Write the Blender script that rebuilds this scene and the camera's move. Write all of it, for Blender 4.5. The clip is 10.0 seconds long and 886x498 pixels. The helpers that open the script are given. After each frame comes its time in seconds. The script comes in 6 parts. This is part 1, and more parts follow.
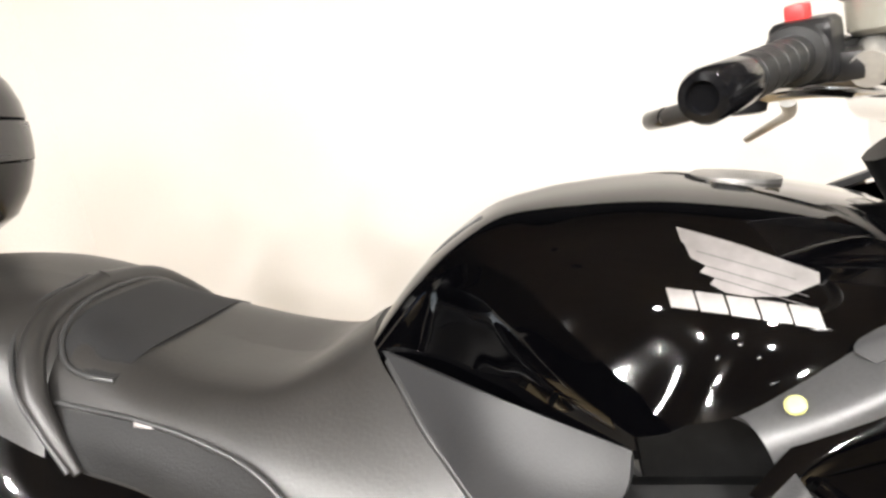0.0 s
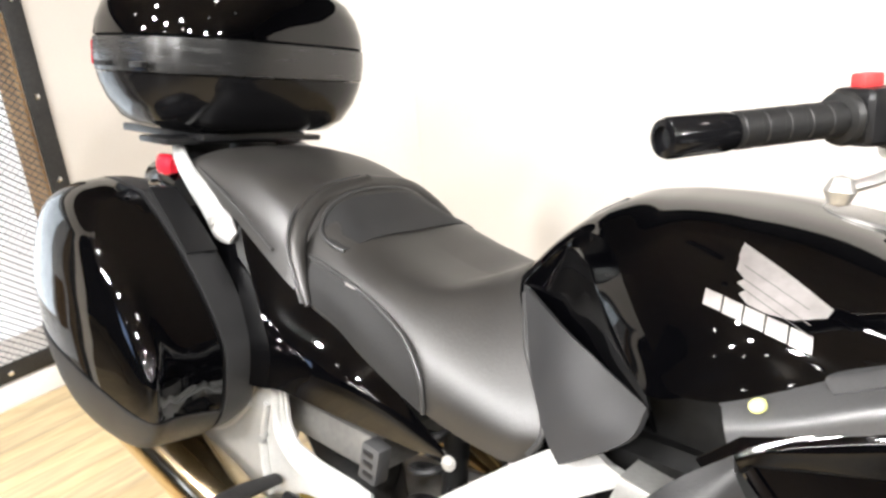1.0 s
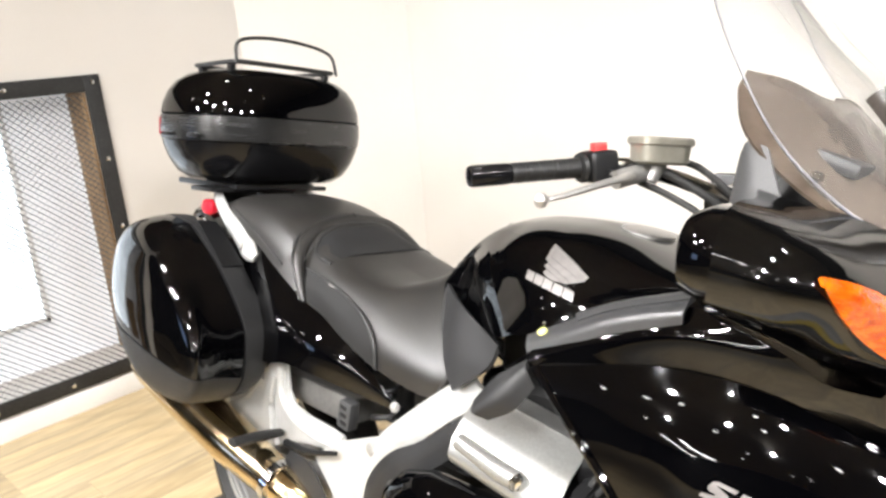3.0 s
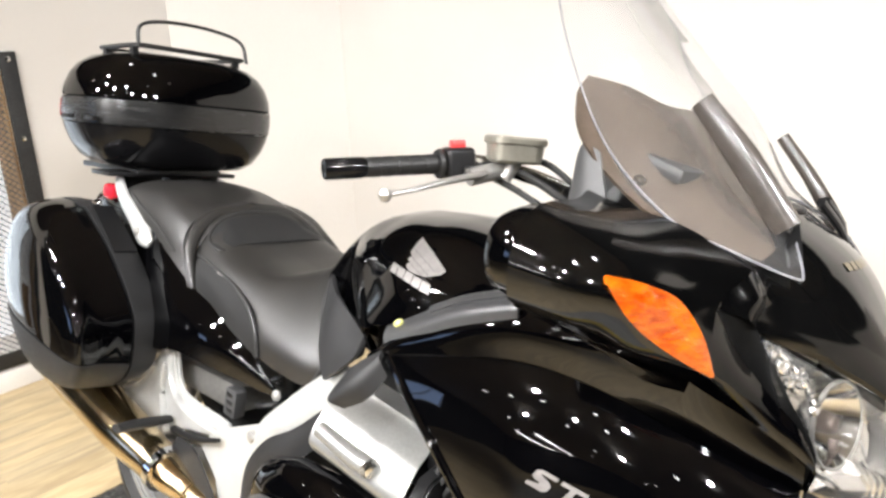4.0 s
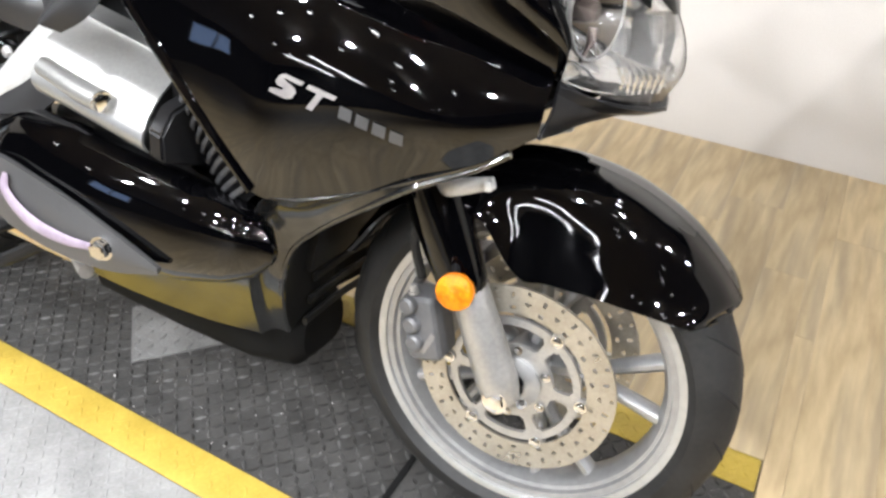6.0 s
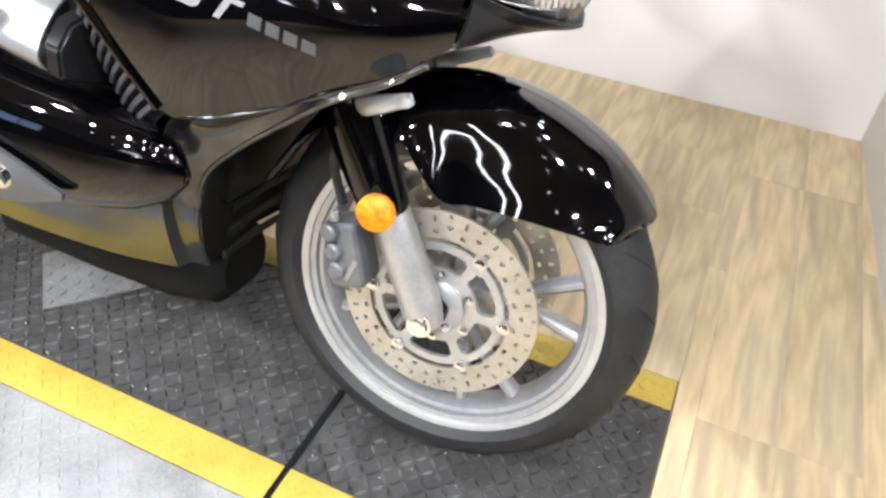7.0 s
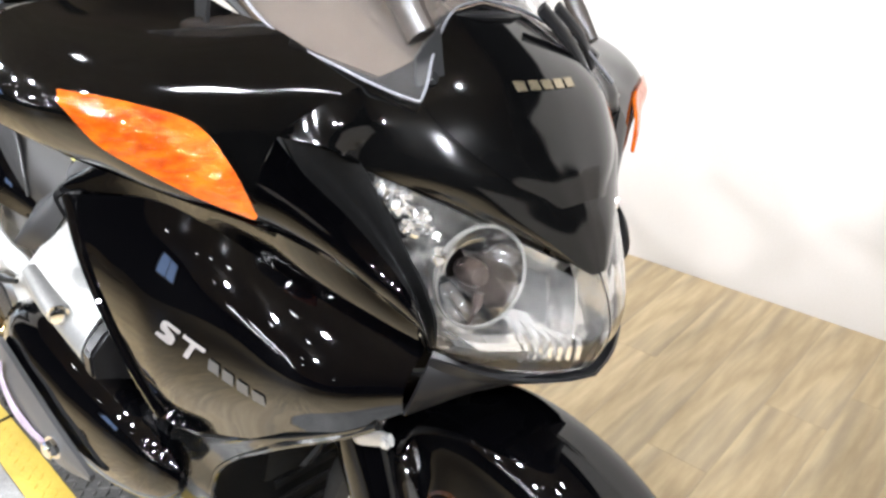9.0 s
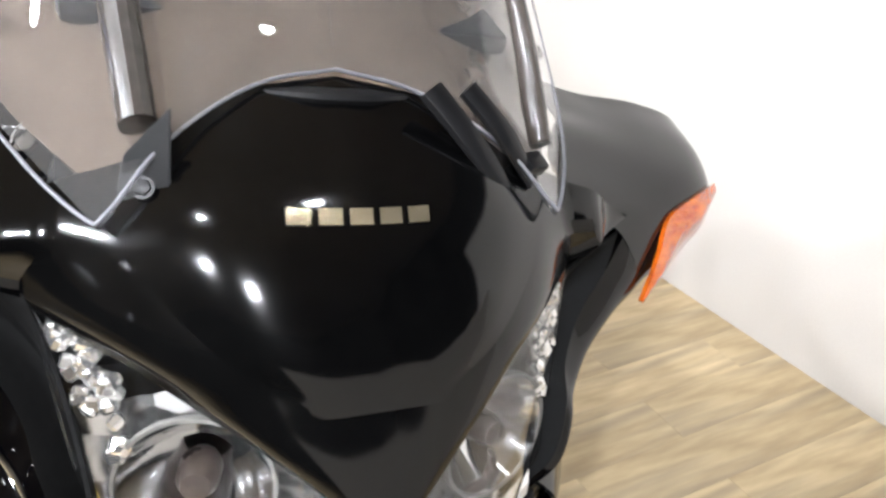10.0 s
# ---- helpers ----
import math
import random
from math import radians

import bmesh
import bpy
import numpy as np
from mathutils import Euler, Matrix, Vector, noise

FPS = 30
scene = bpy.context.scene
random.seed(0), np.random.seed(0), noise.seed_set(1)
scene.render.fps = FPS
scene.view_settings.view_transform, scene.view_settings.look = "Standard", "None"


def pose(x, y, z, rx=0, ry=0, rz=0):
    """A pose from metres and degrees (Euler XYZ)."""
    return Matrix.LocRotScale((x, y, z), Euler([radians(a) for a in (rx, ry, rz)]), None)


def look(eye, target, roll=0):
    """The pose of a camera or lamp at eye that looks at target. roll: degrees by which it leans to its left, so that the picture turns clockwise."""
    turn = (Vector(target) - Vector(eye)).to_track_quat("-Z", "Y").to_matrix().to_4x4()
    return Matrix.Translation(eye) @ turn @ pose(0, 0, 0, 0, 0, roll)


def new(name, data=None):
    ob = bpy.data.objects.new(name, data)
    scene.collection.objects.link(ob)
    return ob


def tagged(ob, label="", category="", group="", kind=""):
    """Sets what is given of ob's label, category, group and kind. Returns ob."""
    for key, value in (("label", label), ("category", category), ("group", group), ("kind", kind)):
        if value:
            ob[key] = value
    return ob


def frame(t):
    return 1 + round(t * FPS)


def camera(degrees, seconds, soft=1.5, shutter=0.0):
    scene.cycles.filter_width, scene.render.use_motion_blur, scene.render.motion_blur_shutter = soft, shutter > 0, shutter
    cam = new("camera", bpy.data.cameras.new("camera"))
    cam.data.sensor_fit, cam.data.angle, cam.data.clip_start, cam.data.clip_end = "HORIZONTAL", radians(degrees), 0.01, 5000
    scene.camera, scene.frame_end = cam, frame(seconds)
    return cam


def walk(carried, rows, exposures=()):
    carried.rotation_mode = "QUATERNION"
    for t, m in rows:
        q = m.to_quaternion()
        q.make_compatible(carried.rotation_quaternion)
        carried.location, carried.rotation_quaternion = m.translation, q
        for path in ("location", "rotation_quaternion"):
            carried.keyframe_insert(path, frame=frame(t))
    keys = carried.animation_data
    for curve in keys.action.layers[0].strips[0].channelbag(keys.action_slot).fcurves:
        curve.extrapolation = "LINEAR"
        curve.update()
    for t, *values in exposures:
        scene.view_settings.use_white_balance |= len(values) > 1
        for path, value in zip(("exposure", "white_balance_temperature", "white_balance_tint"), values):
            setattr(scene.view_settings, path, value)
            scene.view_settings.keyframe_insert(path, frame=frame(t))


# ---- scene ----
cam = camera(62.0, 10.0, soft=2.8)
PATH = [
    (0, (0.126, -0.567, 1.24), (-0.349, 1.245, 0.54), -9.9),
    (0.5, (0.231, -0.659, 1.267), (-0.61, 0.988, 0.506), -8.4),
    (1, (0.389, -0.649, 1.283), (-0.856, 0.741, 0.563), -4.7),
    (1.5, (0.502, -0.626, 1.307), (-0.913, 0.62, 0.638), -5.7),
    (2, (0.569, -0.687, 1.311), (-0.867, 0.571, 0.715), -6.9),
    (3.3, (0.868, -0.913, 1.345), (-0.437, 0.501, 0.799), -5.0),
    (3.5, (0.885, -0.894, 1.347), (-0.398, 0.533, 0.786), -5.5),
    (4, (0.939, -0.813, 1.336), (-0.314, 0.634, 0.759), -2.4),
    (4.5, (0.974, -0.753, 1.288), (-0.159, 0.717, 0.544), -3.2),
    (5, (0.997, -0.731, 1.227), (-0.007, 0.738, 0.313), -2.1),
    (5.5, (1.006, -0.733, 1.177), (0.135, 0.706, 0.095), 0.0),
    (6, (1.015, -0.73, 1.151), (0.27, 0.678, -0.06), 1.5),
    (6.2, (1.022, -0.728, 1.135), (0.346, 0.668, -0.128), 2.1),
    (7.3, (1.053, -0.761, 1.106), (0.554, 0.694, -0.173), 4.2),
    (7.5, (1.062, -0.766, 1.126), (0.598, 0.73, -0.118), 3.6),
    (8, (1.103, -0.691, 1.181), (0.392, 0.83, 0.094), -0.6),
    (8.5, (1.195, -0.565, 1.258), (0.014, 0.801, 0.399), -1.2),
    (9, (1.203, -0.407, 1.248), (-0.05, 0.822, 0.289), -3.9),
    (9.5, (1.107, -0.17, 1.242), (-0.171, 0.883, 0.12), 1.6),
    (9.7, (1.107, -0.086, 1.233), (-0.239, 0.862, 0.097), -0.9),
    (10, (1.18, 0.069, 1.226), (-0.456, 0.767, 0.31), -2.6),
]
walk(cam, [(t, look(eye, target, roll)) for t, eye, target, roll in PATH],
     [(0.0, 0.05, 6450, 10), (1.0, 0.26, 6350, 10), (2.0, 0.24, 6350, 10), (3.5, -0.02, 6300, 10), (4.5, -0.06, 6250, 10), (5.5, -0.16, 6100, 10), (6.0, -0.10, 5950, 10), (7.5, 0.10, 5750, 10), (8.0, 0.12, 5700, 10), (9.0, 0.14, 5850, 10), (10.0, 0.04, 5850, 10)])

# ---- light ----
world = bpy.data.worlds.new("world")
scene.world = world
world.use_nodes = True
wn = world.node_tree.nodes
sky = wn.new("ShaderNodeTexSky")
sky.sky_type, sky.sun_disc, sky.sun_elevation, sky.sun_rotation = "NISHITA", False, radians(35), radians(200)
world.node_tree.links.new(sky.outputs[0], wn["Background"].inputs[0])
wn["Background"].inputs[1].default_value = 0.12


def area(name, place, target, sx, sy, power, colour=(1, 0.95, 0.88), spread=180):
    data = bpy.data.lights.new(name, "AREA")
    data.shape, data.size, data.size_y, data.energy, data.color = "RECTANGLE", sx, sy, power, colour
    data.spread = radians(spread)
    ob = new(name, data)
    ob.matrix_world = look(place, target)
    return ob


# ---- materials ----
def material(name, dark, light, rough=0.5, metal=0.0, scale=6.0, grain=80.0, bump=0.02, coat=0.0, wear=0.08, stretch=(1, 1, 1), **more):
    """A surface whose colour drifts between two tones at two scales, with uneven gloss and a fine relief."""
    m = bpy.data.materials.new(name)
    m.use_nodes = True
    nt = m.node_tree
    n, l = nt.nodes, nt.links
    b = n["Principled BSDF"]
    tc, mp = n.new("ShaderNodeTexCoord"), n.new("ShaderNodeMapping")
    mp.inputs["Scale"].default_value = stretch
    l.new(tc.outputs["Object"], mp.inputs["Vector"])
    big, fine = n.new("ShaderNodeTexNoise"), n.new("ShaderNodeTexNoise")
    big.inputs["Scale"].default_value, big.inputs["Detail"].default_value = scale, 4
    fine.inputs["Scale"].default_value, fine.inputs["Detail"].default_value = grain, 3
    for t in (big, fine):
        l.new(mp.outputs[0], t.inputs["Vector"])
    add = n.new("ShaderNodeMix")
    add.inputs["Factor"].default_value = 0.4
    l.new(big.outputs["Fac"], add.inputs["A"])
    l.new(fine.outputs["Fac"], add.inputs["B"])
    ramp = n.new("ShaderNodeValToRGB")
    ramp.color_ramp.elements[0].position, ramp.color_ramp.elements[1].position = 0.35, 0.65
    ramp.color_ramp.elements[0].color, ramp.color_ramp.elements[1].color = (*dark, 1), (*light, 1)
    l.new(add.outputs["Result"], ramp.inputs["Fac"])
    l.new(ramp.outputs["Color"], b.inputs["Base Color"])
    mr = n.new("ShaderNodeMapRange")
    mr.inputs["To Min"].default_value, mr.inputs["To Max"].default_value = max(rough - wear, 0.01), min(rough + wear, 1)
    l.new(big.outputs["Fac"], mr.inputs["Value"])
    l.new(mr.outputs["Result"], b.inputs["Roughness"])
    b.inputs["Metallic"].default_value = metal
    b.inputs["Coat Weight"].default_value = coat
    b.inputs["Coat Roughness"].default_value = 0.02
    if bump:
        bp = n.new("ShaderNodeBump")
        bp.inputs["Strength"].default_value, bp.inputs["Distance"].default_value = bump, 0.004
        l.new(fine.outputs["Fac"], bp.inputs["Height"])
        l.new(bp.outputs["Normal"], b.inputs["Normal"])
    for key, value in more.items():
        b.inputs[key.replace("_", " ")].default_value = value
    return m


def glass(name, colour, rough=0.01, ior=1.45):
    m = bpy.data.materials.new(name)
    m.use_nodes = True
    b = m.node_tree.nodes["Principled BSDF"]
    b.inputs["Base Color"].default_value = (*colour, 1)
    b.inputs["Roughness"].default_value, b.inputs["IOR"].default_value = rough, ior
    b.inputs["Transmission Weight"].default_value = 1
    return m


def glow(name, colour, strength):
    m = bpy.data.materials.new(name)
    m.use_nodes = True
    b = m.node_tree.nodes["Principled BSDF"]
    b.inputs["Base Color"].default_value = (*colour, 1)
    b.inputs["Emission Color"].default_value = (*colour, 1)
    b.inputs["Emission Strength"].default_value = strength
    return m


def planks_material():
    """Worn oak: each board its own tone, streaks along its length, dark knots."""
    m = material("oak_plank", (0.34, 0.254, 0.142), (0.61, 0.485, 0.285), 0.42, scale=1.5, grain=8.0, bump=0.05, stretch=(5.5, 1.0, 5.5))
    n, l = m.node_tree.nodes, m.node_tree.links
    b, ramp = n["Principled BSDF"], n["Color Ramp"]
    info, hue = n.new("ShaderNodeObjectInfo"), n.new("ShaderNodeHueSaturation")
    tone = n.new("ShaderNodeMapRange")
    tone.inputs["To Min"].default_value, tone.inputs["To Max"].default_value = 0.88, 1.10
    l.new(info.outputs["Random"], tone.inputs["Value"])
    l.new(tone.outputs["Result"], hue.inputs["Value"])
    l.new(ramp.outputs["Color"], hue.inputs["Color"])
    tc, cloud, knot, dark = n.new("ShaderNodeTexCoord"), n.new("ShaderNodeTexNoise"), n.new("ShaderNodeMapRange"), n.new("ShaderNodeMix")
    cloud.inputs["Scale"].default_value, cloud.inputs["Detail"].default_value = 4.0, 7
    along = n.new("ShaderNodeMapping")
    along.inputs["Scale"].default_value = (5.0, 0.42, 5.0)
    l.new(tc.outputs["Object"], along.inputs["Vector"])
    l.new(along.outputs[0], cloud.inputs["Vector"])
    knot.inputs["From Min"].default_value, knot.inputs["From Max"].default_value = 0.46, 0.68
    knot.inputs["To Max"].default_value = 0.62
    l.new(cloud.outputs["Fac"], knot.inputs["Value"])
    dark.data_type = "RGBA"
    l.new(knot.outputs["Result"], dark.inputs["Factor"])
    l.new(hue.outputs["Color"], dark.inputs["A"])
    dark.inputs["B"].default_value = (0.235, 0.190, 0.135, 1)
    l.new(dark.outputs["Result"], b.inputs["Base Color"])
    return m


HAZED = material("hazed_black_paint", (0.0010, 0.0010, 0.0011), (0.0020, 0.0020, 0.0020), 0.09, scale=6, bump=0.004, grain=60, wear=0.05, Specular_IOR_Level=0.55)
PAINT = material("black_paint", (0.0004, 0.0004, 0.0006), (0.0008, 0.0008, 0.0010), 0.035, scale=3, bump=0, wear=0.02, Specular_IOR_Level=0.5)
DUSTY = material("dusty_black_paint", (0.0008, 0.0008, 0.0009), (0.0016, 0.0016, 0.0016), 0.07, scale=5, bump=0.004, grain=60, wear=0.05, Specular_IOR_Level=0.55)
GUNMETAL = material("dark_chrome_paint", (0.056, 0.056, 0.055), (0.090, 0.090, 0.088), 0.12, metal=0.9, bump=0.006, grain=60, scale=5, wear=0.06)
SHELL = material("gloss_black_shell", (0.0025, 0.0025, 0.003), (0.0045, 0.0045, 0.005), 0.13, bump=0.01, grain=200, scale=4, wear=0.06, Specular_IOR_Level=0.27)
SATIN = material("satin_black_plastic", (0.005, 0.005, 0.0055), (0.009, 0.009, 0.0095), 0.34, bump=0.03, grain=400, Specular_IOR_Level=0.32)
BRUSHED = material("brushed_black_plastic", (0.006, 0.006, 0.0062), (0.016, 0.016, 0.016), 0.24, bump=0.05, grain=120, scale=10, wear=0.12, stretch=(1, 1, 12), Specular_IOR_Level=0.6)
MATTE = material("grained_black_plastic", (0.011, 0.011, 0.0115), (0.018, 0.018, 0.0185), 0.48, bump=0.12, grain=500, Specular_IOR_Level=0.35)
GREYPLA = material("grey_plastic", (0.034, 0.034, 0.035), (0.052, 0.052, 0.053), 0.45, bump=0.06, grain=400)
VINYL = material("black_vinyl", (0.0115, 0.0108, 0.0100), (0.020, 0.0188, 0.0175), 0.41, bump=0.08, grain=260, scale=9, Specular_IOR_Level=0.6)
SUEDE = material("textured_vinyl", (0.010, 0.010, 0.0102), (0.016, 0.016, 0.0162), 0.62, bump=0.2, grain=420, scale=12, Specular_IOR_Level=0.25)
PIPING = material("piping_vinyl", (0.022, 0.022, 0.022), (0.034, 0.034, 0.034), 0.38, bump=0.02)
PAD = material("knee_pad_rubber", (0.015, 0.015, 0.016), (0.023, 0.023, 0.024), 0.46, bump=0.08, grain=500)
RUBBER = material("tyre_rubber", (0.008, 0.008, 0.008), (0.018, 0.0175, 0.017), 0.58, bump=0.08, grain=120, scale=20, Specular_IOR_Level=0.35)
GRIP = material("grip_rubber", (0.006, 0.006, 0.006), (0.012, 0.012, 0.012), 0.42, bump=0.08, grain=300, Specular_IOR_Level=0.35)
SILVER = material("silver_paint", (0.41, 0.41, 0.40), (0.52, 0.52, 0.505), 0.36, metal=0.4, bump=0.02, grain=300, scale=14)
CASTGREY = material("cast_cover_alloy", (0.29, 0.29, 0.28), (0.37, 0.37, 0.355), 0.3, metal=0.7, bump=0.02, grain=200, scale=6)
ALLOY = material("cast_alloy", (0.34, 0.335, 0.32), (0.47, 0.46, 0.44), 0.36, metal=0.75, bump=0.06, grain=160, scale=14)
RIMPAINT = material("rim_silver", (0.27, 0.27, 0.27), (0.36, 0.36, 0.355), 0.34, metal=0.6, bump=0.01, scale=12)
RIMLIP = material("rim_lip", (0.35, 0.35, 0.34), (0.44, 0.44, 0.425), 0.32, metal=0.6, bump=0.01, scale=12)
STEEL = material("disc_steel", (0.33, 0.303, 0.25), (0.46, 0.43, 0.365), 0.30, metal=0.75, bump=0.02, grain=200, scale=16)
CHROME = material("chrome", (0.75, 0.75, 0.75), (0.82, 0.82, 0.82), 0.08, metal=1, bump=0, wear=0.04)
EXHAUST = material("polished_exhaust_steel", (0.60, 0.45, 0.25), (0.74, 0.62, 0.42), 0.14, metal=1, bump=0.01, wear=0.07, scale=10)
BRASS = material("clouded_reservoir", (0.22, 0.205, 0.17), (0.30, 0.285, 0.24), 0.3, metal=0.5, bump=0.01)
DARKMETAL = material("dark_engine_metal", (0.004, 0.004, 0.004), (0.010, 0.010, 0.010), 0.5, metal=0.3, bump=0.08, Specular_IOR_Level=0.3)
CALIPER = material("caliper_paint", (0.085, 0.085, 0.087), (0.12, 0.12, 0.122), 0.42, metal=0.3, bump=0.05, grain=200)
GREYMETAL = material("dull_grey_metal", (0.13, 0.125, 0.12), (0.20, 0.195, 0.18), 0.45, metal=0.5, bump=0.06)
AMBER = material("amber_lens", (0.36, 0.042, 0.001), (0.70, 0.158, 0.004), 0.10, bump=0.9, grain=75, scale=22, coat=1, stretch=(1, 1, 2.2), Transmission_Weight=0.2)
AMBER2 = material("amber_reflector", (0.36, 0.085, 0.0), (0.66, 0.215, 0.0), 0.3, bump=0.9, grain=160, scale=55, Specular_IOR_Level=0.25)
RED = material("red_lens", (0.36, 0.008, 0.018), (0.46, 0.014, 0.028), 0.15, bump=0.3, grain=200, coat=1)
REDPLA = material("red_switch_plastic", (0.62, 0.03, 0.03), (0.72, 0.05, 0.045), 0.4)
DECAL = material("silver_decal", (0.17, 0.158, 0.152), (0.235, 0.222, 0.215), 0.42, metal=0.3, bump=0, scale=20)
GOLD = material("gold_chrome", (0.34, 0.29, 0.19), (0.48, 0.42, 0.30), 0.25, metal=0.85, bump=0)
DECALGREY = material("grey_decal", (0.04, 0.04, 0.04), (0.06, 0.06, 0.06), 0.35, metal=0.2, bump=0)
BADGELINE = material("badge_line", (0.05, 0.045, 0.045), (0.08, 0.075, 0.075), 0.5, bump=0)
SCREEN = glass("clear_screen", (0.93, 0.93, 0.93))
SCREEN.node_tree.nodes["Principled BSDF"].inputs["Transmission Weight"].default_value = 0.985
EDGE = material("screen_edge_plastic", (0.22, 0.22, 0.24), (0.30, 0.30, 0.33), 0.35, Transmission_Weight=0.5)
LENS = glass("headlight_lens", (0.98, 0.98, 0.98))
SMOKE = material("smoked_inner_panel", (0.036, 0.0265, 0.0195), (0.060, 0.046, 0.035), 0.16, bump=0.02, scale=5)
BRONZE = material("bronze_rail_plastic", (0.030, 0.025, 0.021), (0.05, 0.042, 0.036), 0.22, bump=0.01)
TRIM = material("trim_plastic", (0.034, 0.034, 0.035), (0.050, 0.050, 0.051), 0.34, bump=0.05, grain=400, Specular_IOR_Level=0.7)
REFLECTOR = material("headlight_reflector", (0.88, 0.87, 0.85), (0.95, 0.94, 0.92), 0.13, metal=0.95, bump=0.05, grain=60, wear=0.06)
YELLOWTAB = material("yellowed_plug", (0.55, 0.55, 0.16), (0.65, 0.62, 0.25), 0.5)
ROSE = material("scuffed_rose_plastic", (0.17, 0.135, 0.18), (0.27, 0.225, 0.28), 0.45, scale=30)
BULBCAP = material("bulb_shield_metal", (0.040, 0.030, 0.026), (0.10, 0.082, 0.072), 0.3, metal=0.6, bump=0.02, scale=30)
CAVITY = material("dull_black_plastic", (0.0022, 0.0022, 0.0022), (0.005, 0.005, 0.005), 0.7, bump=0.05, grain=200, Specular_IOR_Level=0.12)
WALL = material("white_wall_paint", (0.535, 0.505, 0.466), (0.590, 0.563, 0.527), 0.75, bump=0.05, grain=200, scale=1.2)
BASE = material("white_skirting", (0.74, 0.73, 0.71), (0.80, 0.79, 0.77), 0.5, bump=0.02)
CEIL = material("ceiling_paint", (0.30, 0.26, 0.21), (0.36, 0.32, 0.265), 0.9)
# unseen room walls: a near-black colour stands in for dim light on them
DARKWALL = material("dimmed_room_wall", (0.006, 0.006, 0.0068), (0.012, 0.012, 0.013), 0.8, scale=1)
OAK = planks_material()
GAP = material("floor_gap", (0.22, 0.17, 0.105), (0.28, 0.22, 0.14), 0.8)
MAT = material("black_tread_plate", (0.018, 0.0175, 0.0165), (0.050, 0.048, 0.045), 0.5, bump=0.35, grain=240, scale=14)
LUG = material("worn_tread_lug", (0.060, 0.059, 0.056), (0.20, 0.197, 0.19), 0.38, metal=0.3, bump=0.1, grain=150, scale=35)
ln = LUG.node_tree
geo, wear_mix = ln.nodes.new("ShaderNodeNewGeometry"), ln.nodes.new("ShaderNodeMix")
wear_mix.data_type = "RGBA"
worn = ln.nodes.new("ShaderNodeMapRange")
worn.inputs["From Min"].default_value, worn.inputs["From Max"].default_value, worn.inputs["To Max"].default_value = 0.35, 1.0, 0.85
ln.links.new(geo.outputs["Random Per Island"], worn.inputs["Value"])
ln.links.new(worn.outputs["Result"], wear_mix.inputs["Factor"])
wear_mix.inputs["A"].default_value = (0.036, 0.035, 0.033, 1)
ln.links.new(ln.nodes["Color Ramp"].outputs["Color"], wear_mix.inputs["B"])
ln.links.new(wear_mix.outputs["Result"], ln.nodes["Principled BSDF"].inputs["Base Color"])
PLATE = material("grey_tread_plate", (0.17, 0.168, 0.165), (0.29, 0.286, 0.278), 0.48, bump=0.3, grain=200, scale=10)
# darker than PLATE: the shade beneath the motorcycle is in the flap's colour
FLAP = material("shaded_flap_steel", (0.125, 0.123, 0.119), (0.215, 0.212, 0.204), 0.42, metal=0.3, bump=0.3, grain=200, scale=10)
YELLOW = material("yellow_line_paint", (0.29, 0.205, 0.026), (0.42, 0.305, 0.048), 0.5, bump=0.15, grain=180, scale=10)
BLACKSTEEL = material("black_frame_steel", (0.02, 0.02, 0.02), (0.04, 0.04, 0.04), 0.45, metal=0.4, bump=0.04)
RAWWOOD = material("rough_wood", (0.16, 0.09, 0.04), (0.34, 0.22, 0.11), 0.7, scale=3, grain=20, stretch=(8, 8, 1), bump=0.2)
MESH = material("expanded_steel", (0.07, 0.07, 0.07), (0.13, 0.13, 0.13), 0.5, metal=0.5)


# ---- mesh tools ----
from mathutils.bvhtree import BVHTree


def tree(*obs):
    """What decals are laid onto: the faces of some parts, in their own space."""
    verts, faces = [], []
    for ob in obs:
        k = len(verts)
        verts += [v.co.copy() for v in ob.data.vertices]
        faces += [[k + i for i in p.vertices] for p in ob.data.polygons]
    return BVHTree.FromPolygons(verts, faces)


def laid(outline, on, start, way, lift=0.0015, cuts=3):
    """A thin decal: an outline of points, moved along way onto a surface."""
    bm = bmesh.new()
    bm.faces.new([bm.verts.new(p) for p in outline])
    bmesh.ops.triangulate(bm, faces=bm.faces[:])
    for _ in range(cuts):
        bmesh.ops.subdivide_edges(bm, edges=[e for e in bm.edges if e.calc_length() > 0.006], cuts=1, use_grid_fill=True)
        bmesh.ops.triangulate(bm, faces=bm.faces[:])
    way = Vector(way).normalized()
    for v in bm.verts:
        hit = on.ray_cast(v.co - way * start, way)
        if hit[0]:
            v.co = hit[0] - way * lift
    return bm


def finish(name, bm, mat, parent=None, label="", sharp=35, smooth=True):
    bmesh.ops.recalc_face_normals(bm, faces=bm.faces)
    me = bpy.data.meshes.new(name)
    bm.to_mesh(me)
    bm.free()
    if smooth:
        for p in me.polygons:
            p.use_smooth = True
        me.set_sharp_from_angle(angle=radians(sharp))
    me.materials.append(mat)
    ob = new(name, me)
    if parent:
        ob.parent = parent
    if label:
        tagged(ob, label)
    return ob


def part(name, bm, mat, parent, label="", sharp=35):
    """One mesh under a thing or under one of its parts."""
    return finish(name, bm, mat, parent, label, sharp)


def flipped(bm):
    """The same shape on the other side of the machine."""
    other = bm.copy()
    bmesh.ops.scale(other, vec=(1, -1, 1), verts=other.verts)
    bmesh.ops.reverse_faces(other, faces=other.faces)
    return other


def both(name, bm, mat, parent, label="", sharp=35):
    other = flipped(bm)
    return part(name, bm, mat, parent, label, sharp), part(name, other, mat, parent, label, sharp)


